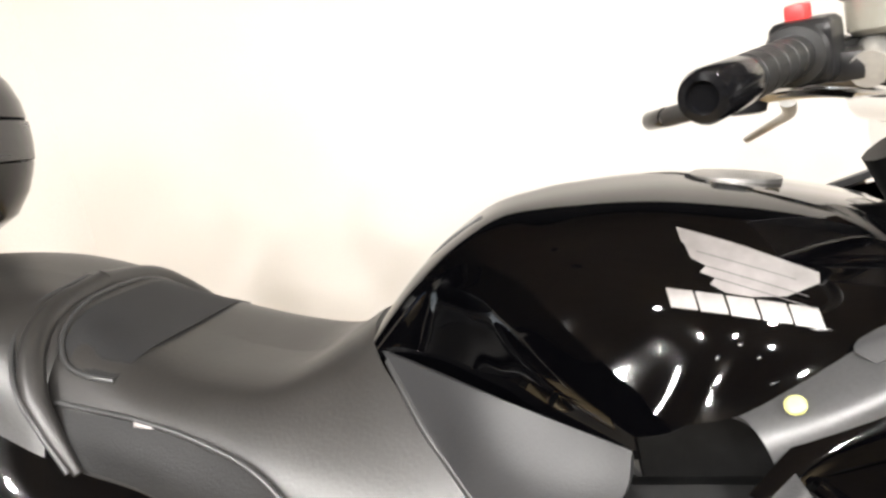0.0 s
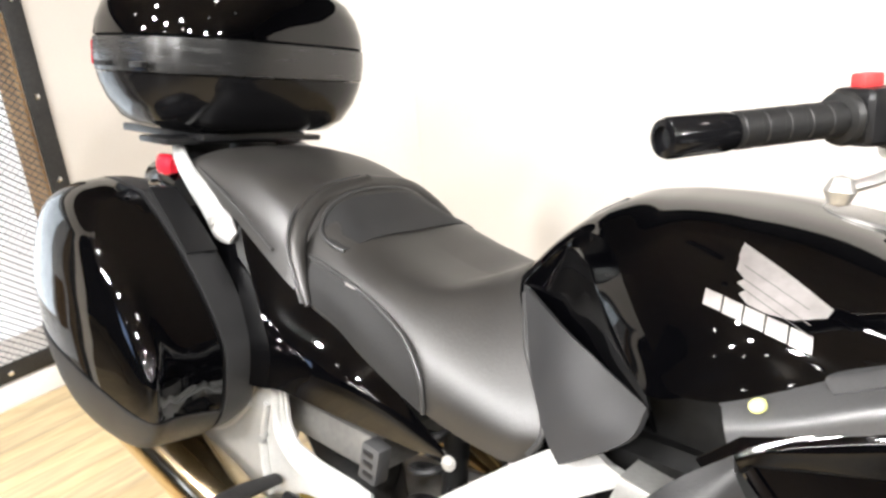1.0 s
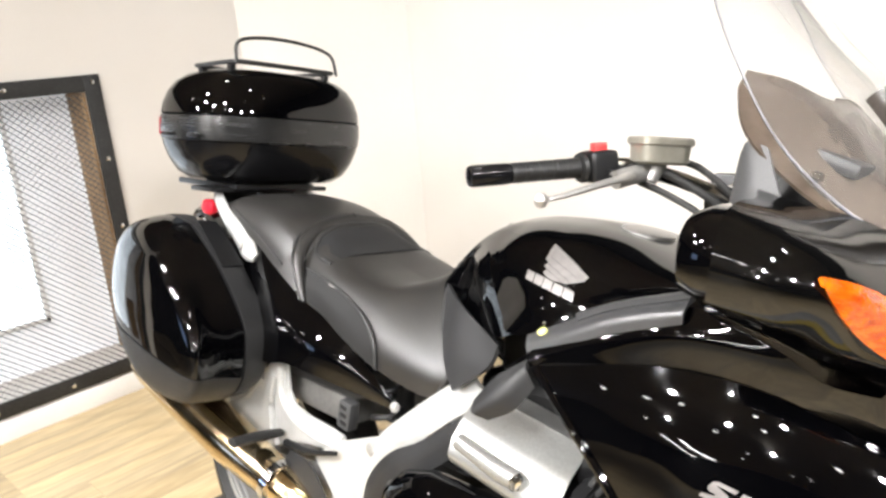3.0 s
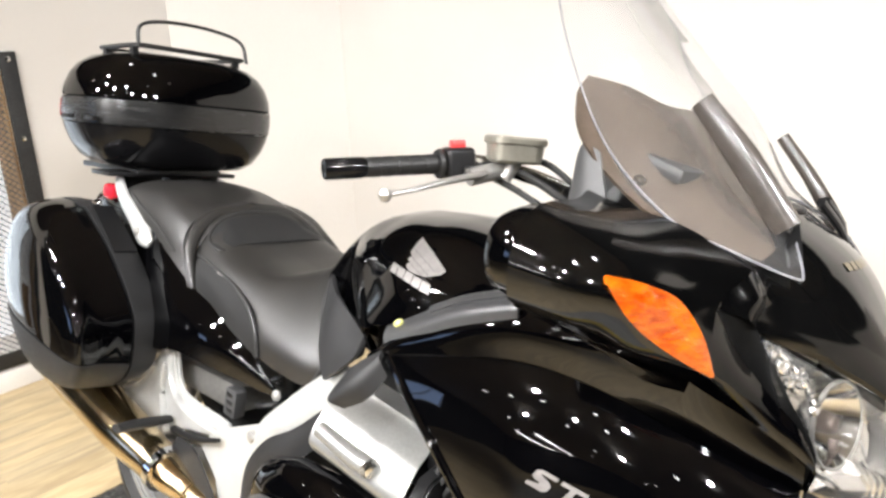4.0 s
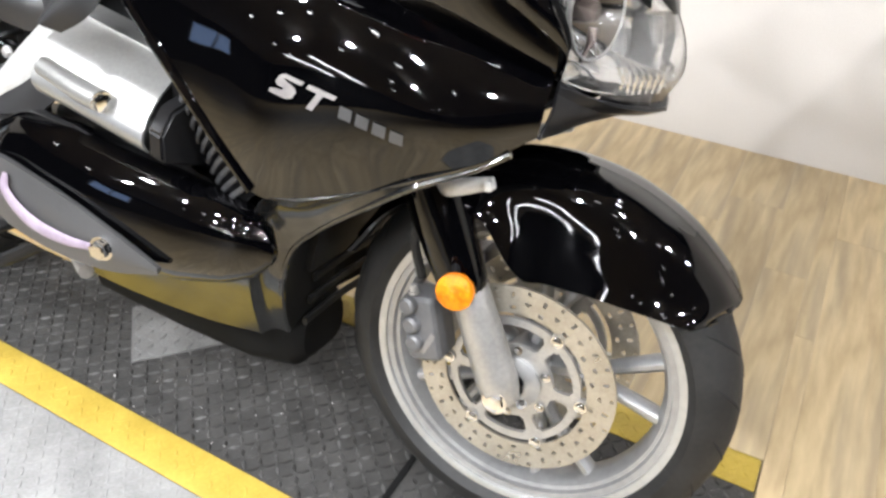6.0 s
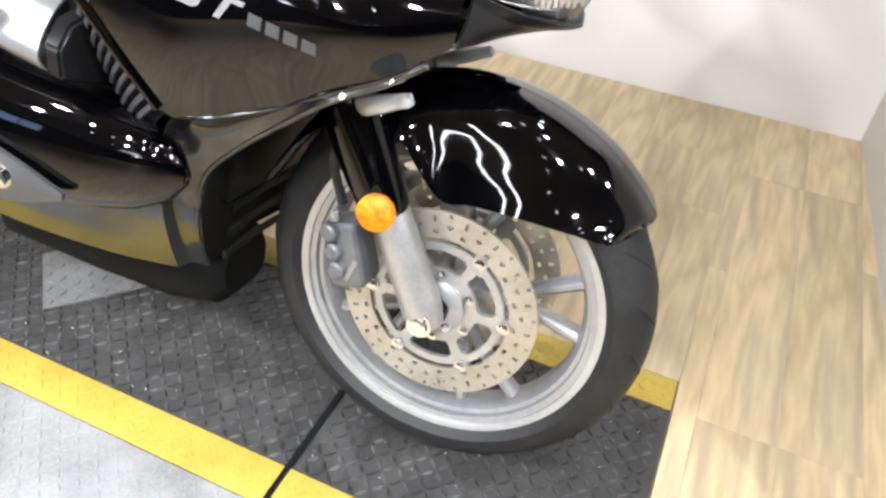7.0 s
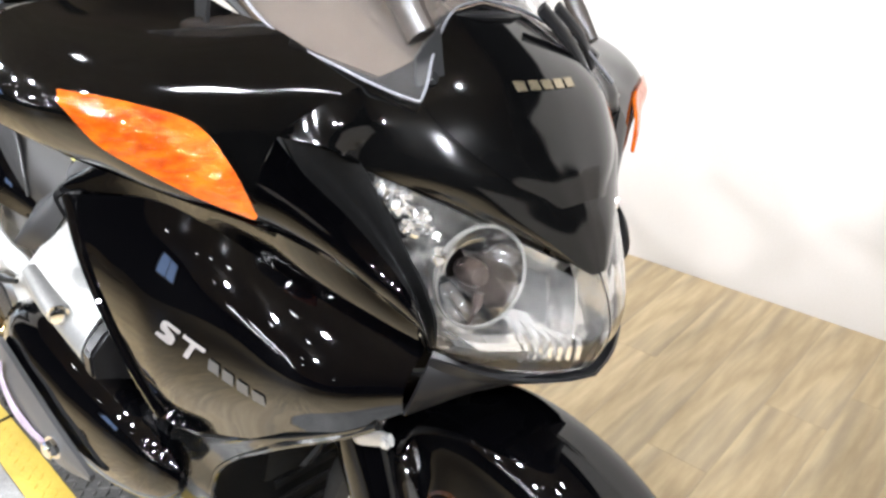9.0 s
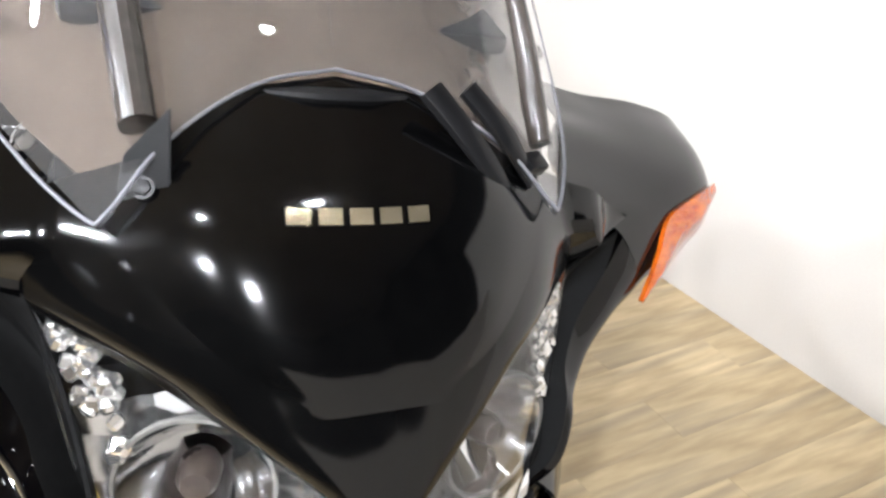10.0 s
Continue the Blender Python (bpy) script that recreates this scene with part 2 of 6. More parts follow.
def spline(points, steps):
    """A smooth line through the points."""
    p = [Vector(q) for q in points]
    p = [2 * p[0] - p[1], *p, 2 * p[-1] - p[-2]]
    out = []
    for i in range(1, len(p) - 2):
        a, b, c, d = p[i - 1 : i + 3]
        for k in range(steps):
            t = k / steps
            out.append(0.5 * (2 * b + (c - a) * t + (2 * a - 5 * b + 4 * c - d) * t**2 + (3 * b - a - 3 * c + d) * t**3))
    return out + [p[-2]]


def grid(bm, rows, closed=False):
    """Faces between rows of points. Returns the faces."""
    vs = [[bm.verts.new(q) for q in row] for row in rows]
    faces = []
    for a, b in zip(vs, vs[1:]):
        n = len(a)
        for i in range(n if closed else n - 1):
            j = (i + 1) % n
            faces.append(bm.faces.new((a[i], a[j], b[j], b[i])))
    return faces


def surf(rows, nu=6, nv=6, thick=0.004):
    """A curved panel through rows of control points, given a thickness."""
    across = [spline(r, nu) for r in rows]
    lines = [spline([r[i] for r in across], nv) for i in range(len(across[0]))]
    bm = bmesh.new()
    faces = grid(bm, list(zip(*lines)))
    bmesh.ops.remove_doubles(bm, verts=bm.verts, dist=0.0004)
    if thick:
        bmesh.ops.recalc_face_normals(bm, faces=bm.faces)
        bmesh.ops.solidify(bm, geom=bm.faces[:], thickness=thick)
    return bm


def shell(groups, nu=6, nv=6, thick=0.004):
    """Panels that share edges, on both sides of the machine, welded into one skin."""
    out = bmesh.new()
    for rows in groups:
        for s in (-1, 1):
            b = surf([[(x, s * w, z) for x, w, z in row] for row in rows], nu, nv, 0)
            me = bpy.data.meshes.new("join")
            b.to_mesh(me)
            out.from_mesh(me)
            b.free()
            bpy.data.meshes.remove(me)
    bmesh.ops.remove_doubles(out, verts=out.verts, dist=0.0006)
    bmesh.ops.recalc_face_normals(out, faces=out.faces)
    if thick:
        bmesh.ops.solidify(out, geom=out.faces[:], thickness=thick)
    return out


def right(*pts):
    """Points given as x, half width, z, on the machine's right side."""
    return [(x, -w, z) for x, w, z in pts]


def ring(centre, a, b, n=28, power=2.5, u=(0, 1, 0), v=(0, 0, 1)):
    """A superellipse of half sizes a along u and b along v."""
    c, u, v = Vector(centre), Vector(u).normalized(), Vector(v).normalized()
    out = []
    for i in range(n):
        t = 2 * math.pi * i / n
        s, k = math.sin(t), math.cos(t)
        out.append(c + u * a * math.copysign(abs(k) ** (2 / power), k) + v * b * math.copysign(abs(s) ** (2 / power), s))
    return out


def skin(rings, caps=True):
    bm = bmesh.new()
    grid(bm, rings, closed=True)
    if caps:
        n = len(rings[0])
        bm.verts.ensure_lookup_table()
        bm.faces.new([bm.verts[i] for i in range(n)])
        m = len(bm.verts) - n
        bm.faces.new([bm.verts[m + i] for i in range(n)])
    return bm


def tube(points, radius, steps=6, n=12, flat=1.0, up=(0, 0, 1)):
    """A tube along a smooth line. radius: one number or one for each point. flat: its height over its width."""
    line = spline(points, steps) if len(points) > 2 else [Vector(points[0]), Vector(points[1])]
    radii = radius if isinstance(radius, (list, tuple)) else [radius] * len(points)
    rings = []
    for i, p in enumerate(line):
        t = i * (len(points) - 1) / (len(line) - 1)
        k = min(int(t), len(points) - 2)
        r = radii[k] * (1 - t + k) + radii[k + 1] * (t - k)
        way = (line[min(i + 1, len(line) - 1)] - line[max(i - 1, 0)]).normalized()
        side = way.cross(Vector(up))
        side = side.normalized() if side.length > 0.05 else way.cross(Vector((0, 1, 0))).normalized()
        top = side.cross(way)
        rings.append([p + side * r * math.cos(2 * math.pi * j / n) + top * r * flat * math.sin(2 * math.pi * j / n) for j in range(n)])
    return skin(rings)


def lathe(profile, centre=(0, 0, 0), axis=(0, 1, 0), n=48, closed=False):
    """A profile of (radius, along the axis), turned round the axis."""
    ax = Vector(axis).normalized()
    u = ax.orthogonal().normalized()
    v = ax.cross(u)
    rows = []
    for r, h in profile:
        rows.append([Vector(centre) + ax * h + (u * math.cos(2 * math.pi * i / n) + v * math.sin(2 * math.pi * i / n)) * max(r, 1e-4) for i in range(n)])
    bm = bmesh.new()
    grid(bm, rows + ([rows[0]] if closed else []), closed=True)
    bmesh.ops.remove_doubles(bm, verts=bm.verts, dist=0.00005)
    return bm


def box(size, m=None, bevel=0.004, seg=2):
    bm = bmesh.new()
    bmesh.ops.create_cube(bm, size=1, matrix=Matrix.Diagonal((*size, 1)))
    if bevel:
        bmesh.ops.bevel(bm, geom=bm.edges[:], offset=min(bevel, 0.45 * min(size)), segments=seg, profile=0.6, affect="EDGES")
    if m:
        bmesh.ops.transform(bm, matrix=m, verts=bm.verts)
    return bm


def plate(outline, depth, way, bevel=0.002):
    """A flat plate: an outline of points, made depth thick along way."""
    bm = bmesh.new()
    f = bm.faces.new([bm.verts.new(p) for p in outline])
    made = bmesh.ops.extrude_face_region(bm, geom=[f])
    moved = [e for e in made["geom"] if isinstance(e, bmesh.types.BMVert)]
    bmesh.ops.translate(bm, vec=Vector(way).normalized() * depth, verts=moved)
    if bevel:
        bmesh.ops.recalc_face_normals(bm, faces=bm.faces)
        bmesh.ops.bevel(bm, geom=[e for e in bm.edges if len(e.link_faces) == 2 and e.calc_face_angle(0) > 0.5], offset=bevel, segments=2, affect="EDGES")
    return bm


def joined(*bms):
    out = bmesh.new()
    for b in bms:
        me = bpy.data.meshes.new("join")
        b.to_mesh(me)
        out.from_mesh(me)
        b.free()
        bpy.data.meshes.remove(me)
    return out


def bolt(place, way, r=0.008, h=0.006):
    """A hexagon head on a washer."""
    return joined(lathe([(0, 0), (r * 1.35, 0), (r * 1.35, h * 0.3), (r, h * 0.3)], place, way, 16),
                  lathe([(r, h * 0.3), (r, h * 0.9), (r * 0.8, h), (0, h)], place, way, 6))


def segment(name, lo, hi, mat, parent=None, bevel=0.0):
    """An upright block of the building between two corners."""
    a, b = Vector(lo), Vector(hi)
    return finish(name, box(b - a, Matrix.Translation((a + b) / 2), bevel), mat, parent, smooth=False)


# ---- the booth ----
def structure(ob, label, category):
    return tagged(ob, label, category, kind="structure")


LIFT = (-1.175, 1.15, -0.46, 0.335)
floor = structure(segment("floor", (-5.2, -13.2, -0.12), (5.2, 2.6, -0.010), GAP), "worn oak plank floor with dark knots", "floor")
wall_left = structure(segment("wall_left", (-1.67, 1.555, -0.02), (1.70, 1.75, 1.70), WALL), "plain white painted wall beside the motorcycle", "wall")
front = bmesh.new()
for z in (-0.02, 1.05):
    for x, y in ((1.485, 1.57), (1.582, -0.12), (1.70, -0.12), (1.70, 1.74)):
        front.verts.new((x, y, z))
front.verts.ensure_lookup_table()
for q in ((0, 1, 2, 3), (4, 5, 6, 7), (0, 1, 5, 4), (1, 2, 6, 5), (2, 3, 7, 6), (3, 0, 4, 7)):
    front.faces.new([front.verts[i] for i in q])
wall_front = structure(finish("wall_front", front, WALL, smooth=False), "low white painted partition ahead of the motorcycle", "wall")

# the end wall has a barred opening
OY0, OY1, OZ0, OZ1, RX = -0.80, 0.285, 0.155, 1.25, -2.18
rear = joined(box((0.2, 2.06, 1.72), Matrix.Translation((RX - 0.1, OY1 + 1.03, 0.84)), 0),
              box((0.2, OY1 - OY0, 1.70 - OZ1), Matrix.Translation((RX - 0.1, (OY0 + OY1) / 2, (OZ1 + 1.70) / 2)), 0),
              box((0.2, OY1 - OY0, OZ0 + 0.02), Matrix.Translation((RX - 0.1, (OY0 + OY1) / 2, (OZ0 - 0.02) / 2)), 0),
              box((0.2, 0.16, 1.72), Matrix.Translation((RX - 0.1, OY0 - 0.08, 0.84)), 0))
wall_rear = structure(finish("wall_rear", rear, WALL, smooth=False), "white end wall with a mesh-covered opening", "wall")
corner = bmesh.new()
for z in (-0.02, 1.70):
    for x, y in ((-1.668, 1.560), (RX - 0.002, 1.0), (RX - 0.1, 1.05), (-1.72, 1.70)):
        corner.verts.new((x, y, z))
corner.verts.ensure_lookup_table()
for q in ((0, 1, 2, 3), (4, 5, 6, 7), (0, 1, 5, 4), (1, 2, 6, 5), (2, 3, 7, 6), (3, 0, 4, 7)):
    corner.faces.new([corner.verts[i] for i in q])
structure(finish("wall_corner", corner, WALL, smooth=False), "white slanting wall across the corner", "wall")
wall_return = structure(segment("wall_return", (-2.41, 2.3, -0.02), (-1.55, 2.45, 1.70), WALL), "white return wall behind the corner", "wall")
base = box((0.014, 3.2, 0.082), Matrix.Translation((RX + 0.007, 0.68, 0.041)), 0.003)
structure(finish("baseboard", base, BASE), "low white skirting board under the mesh opening", "baseboard")
structure(segment("wall_room_side", (-5.2, -13.2, -0.02), (5.2, -13.0, 2.9), DARKWALL), "unseen far wall of the showroom, near-black to read as dim", "wall")
structure(segment("wall_room_back", (-5.2, -13.0, -0.02), (-5.0, 2.6, 2.9), DARKWALL), "unseen end wall of the showroom, near-black to read as dim", "wall")
structure(segment("wall_room_front", (5.0, -13.0, -0.02), (5.2, 2.6, 2.9), DARKWALL), "unseen front wall of the showroom, near-black to read as dim", "wall")
structure(segment("wall_room_rear", (-5.0, 2.46, -0.02), (5.0, 2.6, 2.9), DARKWALL), "unseen wall behind the booth, near-black to read as dim", "wall")
ceiling = structure(segment("ceiling", (-5.2, -13.2, 2.9), (5.2, 2.6, 3.0), CEIL), "tan painted showroom ceiling", "ceiling")

structure(segment("floor_showroom", (-5.0, -13.0, -0.011), (5.0, -2.2, -0.001), OAK), "oak plank floor of the showroom", "floor")

# ---- opening with expanded steel over a lit recess ----
panel = tagged(new("mesh_panel"), "black steel frame with expanded metal mesh, screwed to the wall", "window grille")
panel.location = (RX, 0, OZ0)


def at_panel(name, lo, hi, mat, bevel=0.002, label=""):
    a, b = Vector(lo), Vector(hi)
    return part(name, box(b - a, Matrix.Translation((a + b) / 2 - panel.location), bevel), mat, panel, label)


FW = 0.062
at_panel("frame_bar", (RX, OY1, OZ0 - FW), (RX + 0.012, OY1 + FW, OZ1 + FW), BLACKSTEEL)
at_panel("frame_bar", (RX, OY0 - FW, OZ0 - FW), (RX + 0.012, OY0, OZ1 + FW), BLACKSTEEL)
at_panel("frame_bar", (RX, OY0, OZ1), (RX + 0.012, OY1, OZ1 + FW), BLACKSTEEL)
at_panel("frame_bar", (RX, OY0, OZ0 - FW), (RX + 0.012, OY1, OZ0), BLACKSTEEL)
at_panel("wood_liner", (RX - 0.16, OY1 - 0.012, OZ0 + 0.004), (RX + 0.002, OY1 - 0.001, OZ1 - 0.004), RAWWOOD, label="rough brown wooden reveal")
at_panel("wood_liner", (RX - 0.16, OY0 + 0.001, OZ0 + 0.004), (RX + 0.002, OY0 + 0.012, OZ1 - 0.004), RAWWOOD, label="rough brown wooden reveal")
for y, z in [(OY1 + 0.03, z) for z in (1.285, 0.985, 0.71, 0.43, 0.12)] + [(y, 1.285) for y in (0.0, -0.28, -0.56)] + [(y, 0.122) for y in (0.0, -0.28, -0.56)]:
    part("screw", lathe([(0.0095, 0), (0.009, 0.004), (0.004, 0.006), (0, 0.006)], Vector((RX + 0.012, y, z)) - panel.location, (1, 0, 0), 12), CHROME, panel, "bright screw head")
mesh = bmesh.new()
CW, CH = 0.028, 0.0125
for r in range(int((OZ1 - OZ0) / CH) + 1):
    z = OZ0 + r * CH
    for c in range(int((OY1 - OY0) / CW * 2) + 1):
        y0 = OY0 + c * CW / 2
        za, zb = (z, z + CH) if (c + r) % 2 else (z + CH, z)
        if max(za, zb) > OZ1 or y0 + CW / 2 > OY1:
            continue
        q = []
        for x, dz in ((RX + 0.001, -0.0026), (RX + 0.006, 0.0026)):
            q += [Vector((x, y0, za + dz)), Vector((x, y0 + CW / 2, zb + dz))]
        v = [mesh.verts.new(p - panel.location) for p in q]
        mesh.faces.new((v[0], v[1], v[3], v[2]))
tagged(part("mesh_sheet", mesh, MESH, panel, "diamond-patterned expanded steel"), kind="stuff")

window_1 = structure(new("window_1"), "bright daylit window behind the mesh", "window")
# the backing emits faintly in place of daylight falling round the pane
part("window_backing", joined(box((0.02, 1.3, 1.4), Matrix.Translation((RX - 0.21, -0.27, 0.72)), 0)), glow("frosted_daylight_glow", (0.90, 0.92, 0.95), 0.32), window_1, "pale frosted surround, its daylight put in as a faint glow")
part("pane", box((0.006, 0.63, 0.86), Matrix.Translation((RX - 0.192, -0.30, 0.80)), 0.001), glow("daylight_pane", (0.86, 0.94, 1.0), 1.5), window_1, "glaring daylit pane")
part("window_frame", joined(*[box(s, Matrix.Translation((RX - 0.187, y, z)), 0.003) for s, y, z in
     (((0.016, 0.022, 0.90), 0.026, 0.80), ((0.016, 0.022, 0.90), -0.626, 0.80), ((0.016, 0.67, 0.022), -0.30, 0.36), ((0.016, 0.67, 0.022), -0.30, 1.24))]), BASE, window_1)
part("window_sill", box((0.05, 0.10, 0.25), Matrix.Translation((RX - 0.165, -0.70, 0.47)), 0.004), RAWWOOD, window_1)

# ---- the lift ----
lift = structure(new("lift_platform"), "black tread-plate motorcycle lift deck with yellow edge lines", "lift")
X0, X1, Y0, Y1 = LIFT
part("deck", box((X1 - X0 - 0.006, Y1 - Y0 - 0.004, 0.05), Matrix.Translation(((X0 + X1) / 2, (Y0 + Y1) / 2, -0.0265)), 0.002), MAT, lift)
for name, y, w, mat in (("yellow_line", -0.208, 0.078, YELLOW), ("yellow_line", 0.293, 0.078, YELLOW), ("steel_edge", -0.353, 0.208, PLATE)):
    part(name, box((X1 - X0 - 0.008, w, 0.0035), Matrix.Translation(((X0 + X1) / 2, y, 0.0008)), 0.001), mat, lift)
for x in (0.572, -0.702):
    part("seam", box((0.012, 0.585, 0.003), Matrix.Translation((x, 0.045, 0.0020)), 0.001), CAVITY, lift)
flap = plate([(-0.200, 0.048, 0.0), (-0.069, -0.076, 0.0), (0.076, 0.080, 0.0), (-0.055, 0.204, 0.0)], 0.006, (0, 0, 1), 0.001)
part("steel_flap", flap, FLAP, lift, "bare grey tread-plate flap")
lugs, grey = bmesh.new(), bmesh.new()
PITCH = 0.021
for i in range(int((X1 - X0) / PITCH)):
    for j in range(int((Y1 - Y0) / PITCH)):
        x, y = X0 + (i + 0.5) * PITCH, Y0 + (j + 0.5) * PITCH
        if abs(x - 0.572) < 0.014 or abs(x + 0.702) < 0.014:
            continue
        if min(abs(y + 0.169), abs(y + 0.247), abs(y - 0.254)) < 0.010 or y > 0.322:
            continue
        a = radians(45 if (i + j) % 2 else -45)
        u, v = Vector((math.cos(a), math.sin(a), 0)), Vector((-math.sin(a), math.cos(a), 0))
        bm, z = (grey, 0.0022) if y < -0.169 or y > 0.254 else (lugs, 0.0)
        p = Vector((x, y, z - 0.0015))
        s = 1.0 + 0.15 * random.uniform(-1, 1)
        lo = [bm.verts.new(p + u * du * 0.0118 * s + v * dv * 0.0040) for du, dv in ((-1, 0), (0, -1), (1, 0), (0, 1))]
        hi = [bm.verts.new(p + u * du * 0.0090 * s + v * dv * 0.0022 + Vector((0, 0, 0.0032))) for du, dv in ((-1, 0), (0, -1), (1, 0), (0, 1))]
        bm.faces.new(hi)
        for k in range(4):
            bm.faces.new((lo[k], lo[(k + 1) % 4], hi[(k + 1) % 4], hi[k]))
studs = bmesh.new()
for i in range(8):
    for j in range(8):
        p = Vector((-0.200, 0.048, 0.0065)) + Vector((0.131, -0.124, 0)) * (i + 0.5) / 8 + Vector((0.145, 0.156, 0)) * (j + 0.5) / 8
        a = radians(90 * ((i + j) % 2) + 3)
        u, v = Vector((math.cos(a), math.sin(a), 0)), Vector((-math.sin(a), math.cos(a), 0))
        lo = [studs.verts.new(p + u * du * 0.0100 + v * dv * 0.0034 - Vector((0, 0, 0.001))) for du, dv in ((-1, 0), (0, -1), (1, 0), (0, 1))]
        hi = [studs.verts.new(p + u * du * 0.0075 + v * dv * 0.0020 + Vector((0, 0, 0.0020))) for du, dv in ((-1, 0), (0, -1), (1, 0), (0, 1))]
        studs.faces.new(hi)
        for k in range(4):
            studs.faces.new((lo[k], lo[(k + 1) % 4], hi[(k + 1) % 4], hi[k]))
tagged(finish("tread", studs, FLAP, lift, "grey steel tread pattern", smooth=False), kind="stuff")
tagged(finish("tread", lugs, LUG, lift, "worn raised tread pattern", smooth=False), kind="stuff")
specks = bmesh.new()
for k in range(110):
    p, r = Vector((random.uniform(-0.3, X1 - 0.02), random.uniform(-0.16, 0.24), 0.0015)), random.uniform(0.0008, 0.0018)
    ends = [specks.verts.new(p + Vector(d) * r) for d in ((1, 0, 0), (0, 1, 0), (-1, 0, 0), (0, -1, 0), (0, 0, 0.8))]
    for i in range(4):
        specks.faces.new((ends[i], ends[(i + 1) % 4], ends[4]))
tagged(finish("grit", specks, BASE, lift, "pale grit scattered on the deck", smooth=False), kind="stuff")
edge_y, edge_g = bmesh.new(), bmesh.new()
me = bpy.data.meshes.new("edge")
grey.to_mesh(me)
grey.free()
for f in me.polygons:
    dst = edge_g if f.center.y < -0.249 else edge_y
    dst.faces.new([dst.verts.new(me.vertices[i].co) for i in f.vertices])
tagged(finish("tread", edge_y, YELLOW, lift, "yellow painted tread pattern", smooth=False), kind="stuff")
tagged(finish("tread", edge_g, PLATE, lift, "grey steel tread pattern", smooth=False), kind="stuff")

# ---- the motorcycle ----
LEAN_LEFT, STEER = 11.0, 1.5
bike = tagged(new("motorcycle"), "black touring motorcycle with panniers and top case on its side stand", "motorcycle")
bike.matrix_world = pose(0, 0, 0, -LEAN_LEFT, 0, 0)

# fuel tank
UPPER = [((-0.155, 0, 0.888), (-0.153, 0.04, 0.886), (-0.151, 0.060, 0.882), (-0.151, 0.071, 0.876), (-0.151, 0.079, 0.866)),
         ((-0.085, 0, 0.962), (-0.085, 0.045, 0.958), (-0.087, 0.066, 0.950), (-0.089, 0.078, 0.941), (-0.092, 0.086, 0.926)),
         ((-0.015, 0, 1.010), (-0.015, 0.050, 1.004), (-0.022, 0.074, 0.995), (-0.030, 0.088, 0.983), (-0.037, 0.098, 0.967)),
         ((0.045, 0, 1.025), (0.045, 0.062, 1.017), (0.042, 0.100, 1.004), (0.036, 0.128, 0.987), (0.025, 0.150, 0.964)),
         ((0.090, 0, 1.029), (0.090, 0.075, 1.021), (0.088, 0.126, 1.006), (0.077, 0.161, 0.982), (0.055, 0.183, 0.945)),
         ((0.140, 0, 1.030), (0.140, 0.085, 1.022), (0.142, 0.148, 1.004), (0.128, 0.196, 0.967), (0.091, 0.213, 0.915)),
         ((0.190, 0, 1.027), (0.190, 0.095, 1.019), (0.189, 0.168, 0.998), (0.172, 0.222, 0.956), (0.125, 0.236, 0.888)),
         ((0.260, 0, 1.014), (0.260, 0.100, 1.008), (0.258, 0.182, 0.984), (0.234, 0.242, 0.941), (0.162, 0.258, 0.867)),
         ((0.360, 0, 0.986), (0.360, 0.100, 0.984), (0.359, 0.172, 0.974), (0.345, 0.232, 0.947), (0.295, 0.264, 0.900)),
         ((0.450, 0, 0.950), (0.450, 0.100, 0.950), (0.450, 0.170, 0.945), (0.445, 0.225, 0.930), (0.430, 0.255, 0.905))]
INNER = ((-0.160, 0.080, 0.846), (-0.108, 0.086, 0.902), (-0.064, 0.092, 0.940), (-0.015, 0.135, 0.945), (0.014, 0.168, 0.928), (0.050, 0.198, 0.900), (0.084, 0.221, 0.874), (0.122, 0.245, 0.852))
DEEP = ((-0.162, 0.084, 0.790), (-0.134, 0.082, 0.815), (-0.085, 0.106, 0.826), (-0.030, 0.148, 0.826), (0.016, 0.171, 0.822), (0.058, 0.191, 0.816), (0.092, 0.207, 0.812), (0.126, 0.222, 0.806))
ROLL = [[row[-1], tuple(0.62 * a + 0.38 * b + d for a, b, d in zip(row[-1], low, (-0.004, 0, -0.004))), low] for row, low in zip(UPPER[:8], INNER)]
tank = part("fuel_tank", shell((UPPER,), 6, 6, 0.003), PAINT, bike, "glossy black fuel tank")
part("knee_recess", shell((ROLL, [list(p) for p in zip(INNER, DEEP)]), 4, 6, 0.003), PAINT, tank, "glossy black knee recess")
both("knee_pad", surf([right((-0.128, 0.088, 0.880), (-0.03, 0.163, 0.870), (0.058, 0.203, 0.848), (0.120, 0.234, 0.835)),
                       right((-0.100, 0.120, 0.855), (-0.02, 0.190, 0.822), (0.05, 0.228, 0.800), (0.105, 0.243, 0.795)),
                       right((-0.060, 0.168, 0.812), (-0.022, 0.204, 0.778), (0.005, 0.222, 0.752), (0.028, 0.234, 0.737))], 6, 6, 0.008), PAD, tank, "matte grey rubber knee pad")
part("tank_trim", joined(*[tube([(-0.105, s * 0.03, 0.936), (-0.06, s * 0.035, 0.978), (-0.015, s * 0.04, 1.005)], 0.005, flat=0.5) for s in (-1, 1)]), GREYPLA, tank)
# wing-shaped badge and the bars below it
tank_skin = tree(tank)


def on_tank(outline):
    return laid([(x, -0.30, z) for x, z in outline], tank_skin, 0.3, (0, 1, -0.35), 0.002, 4)


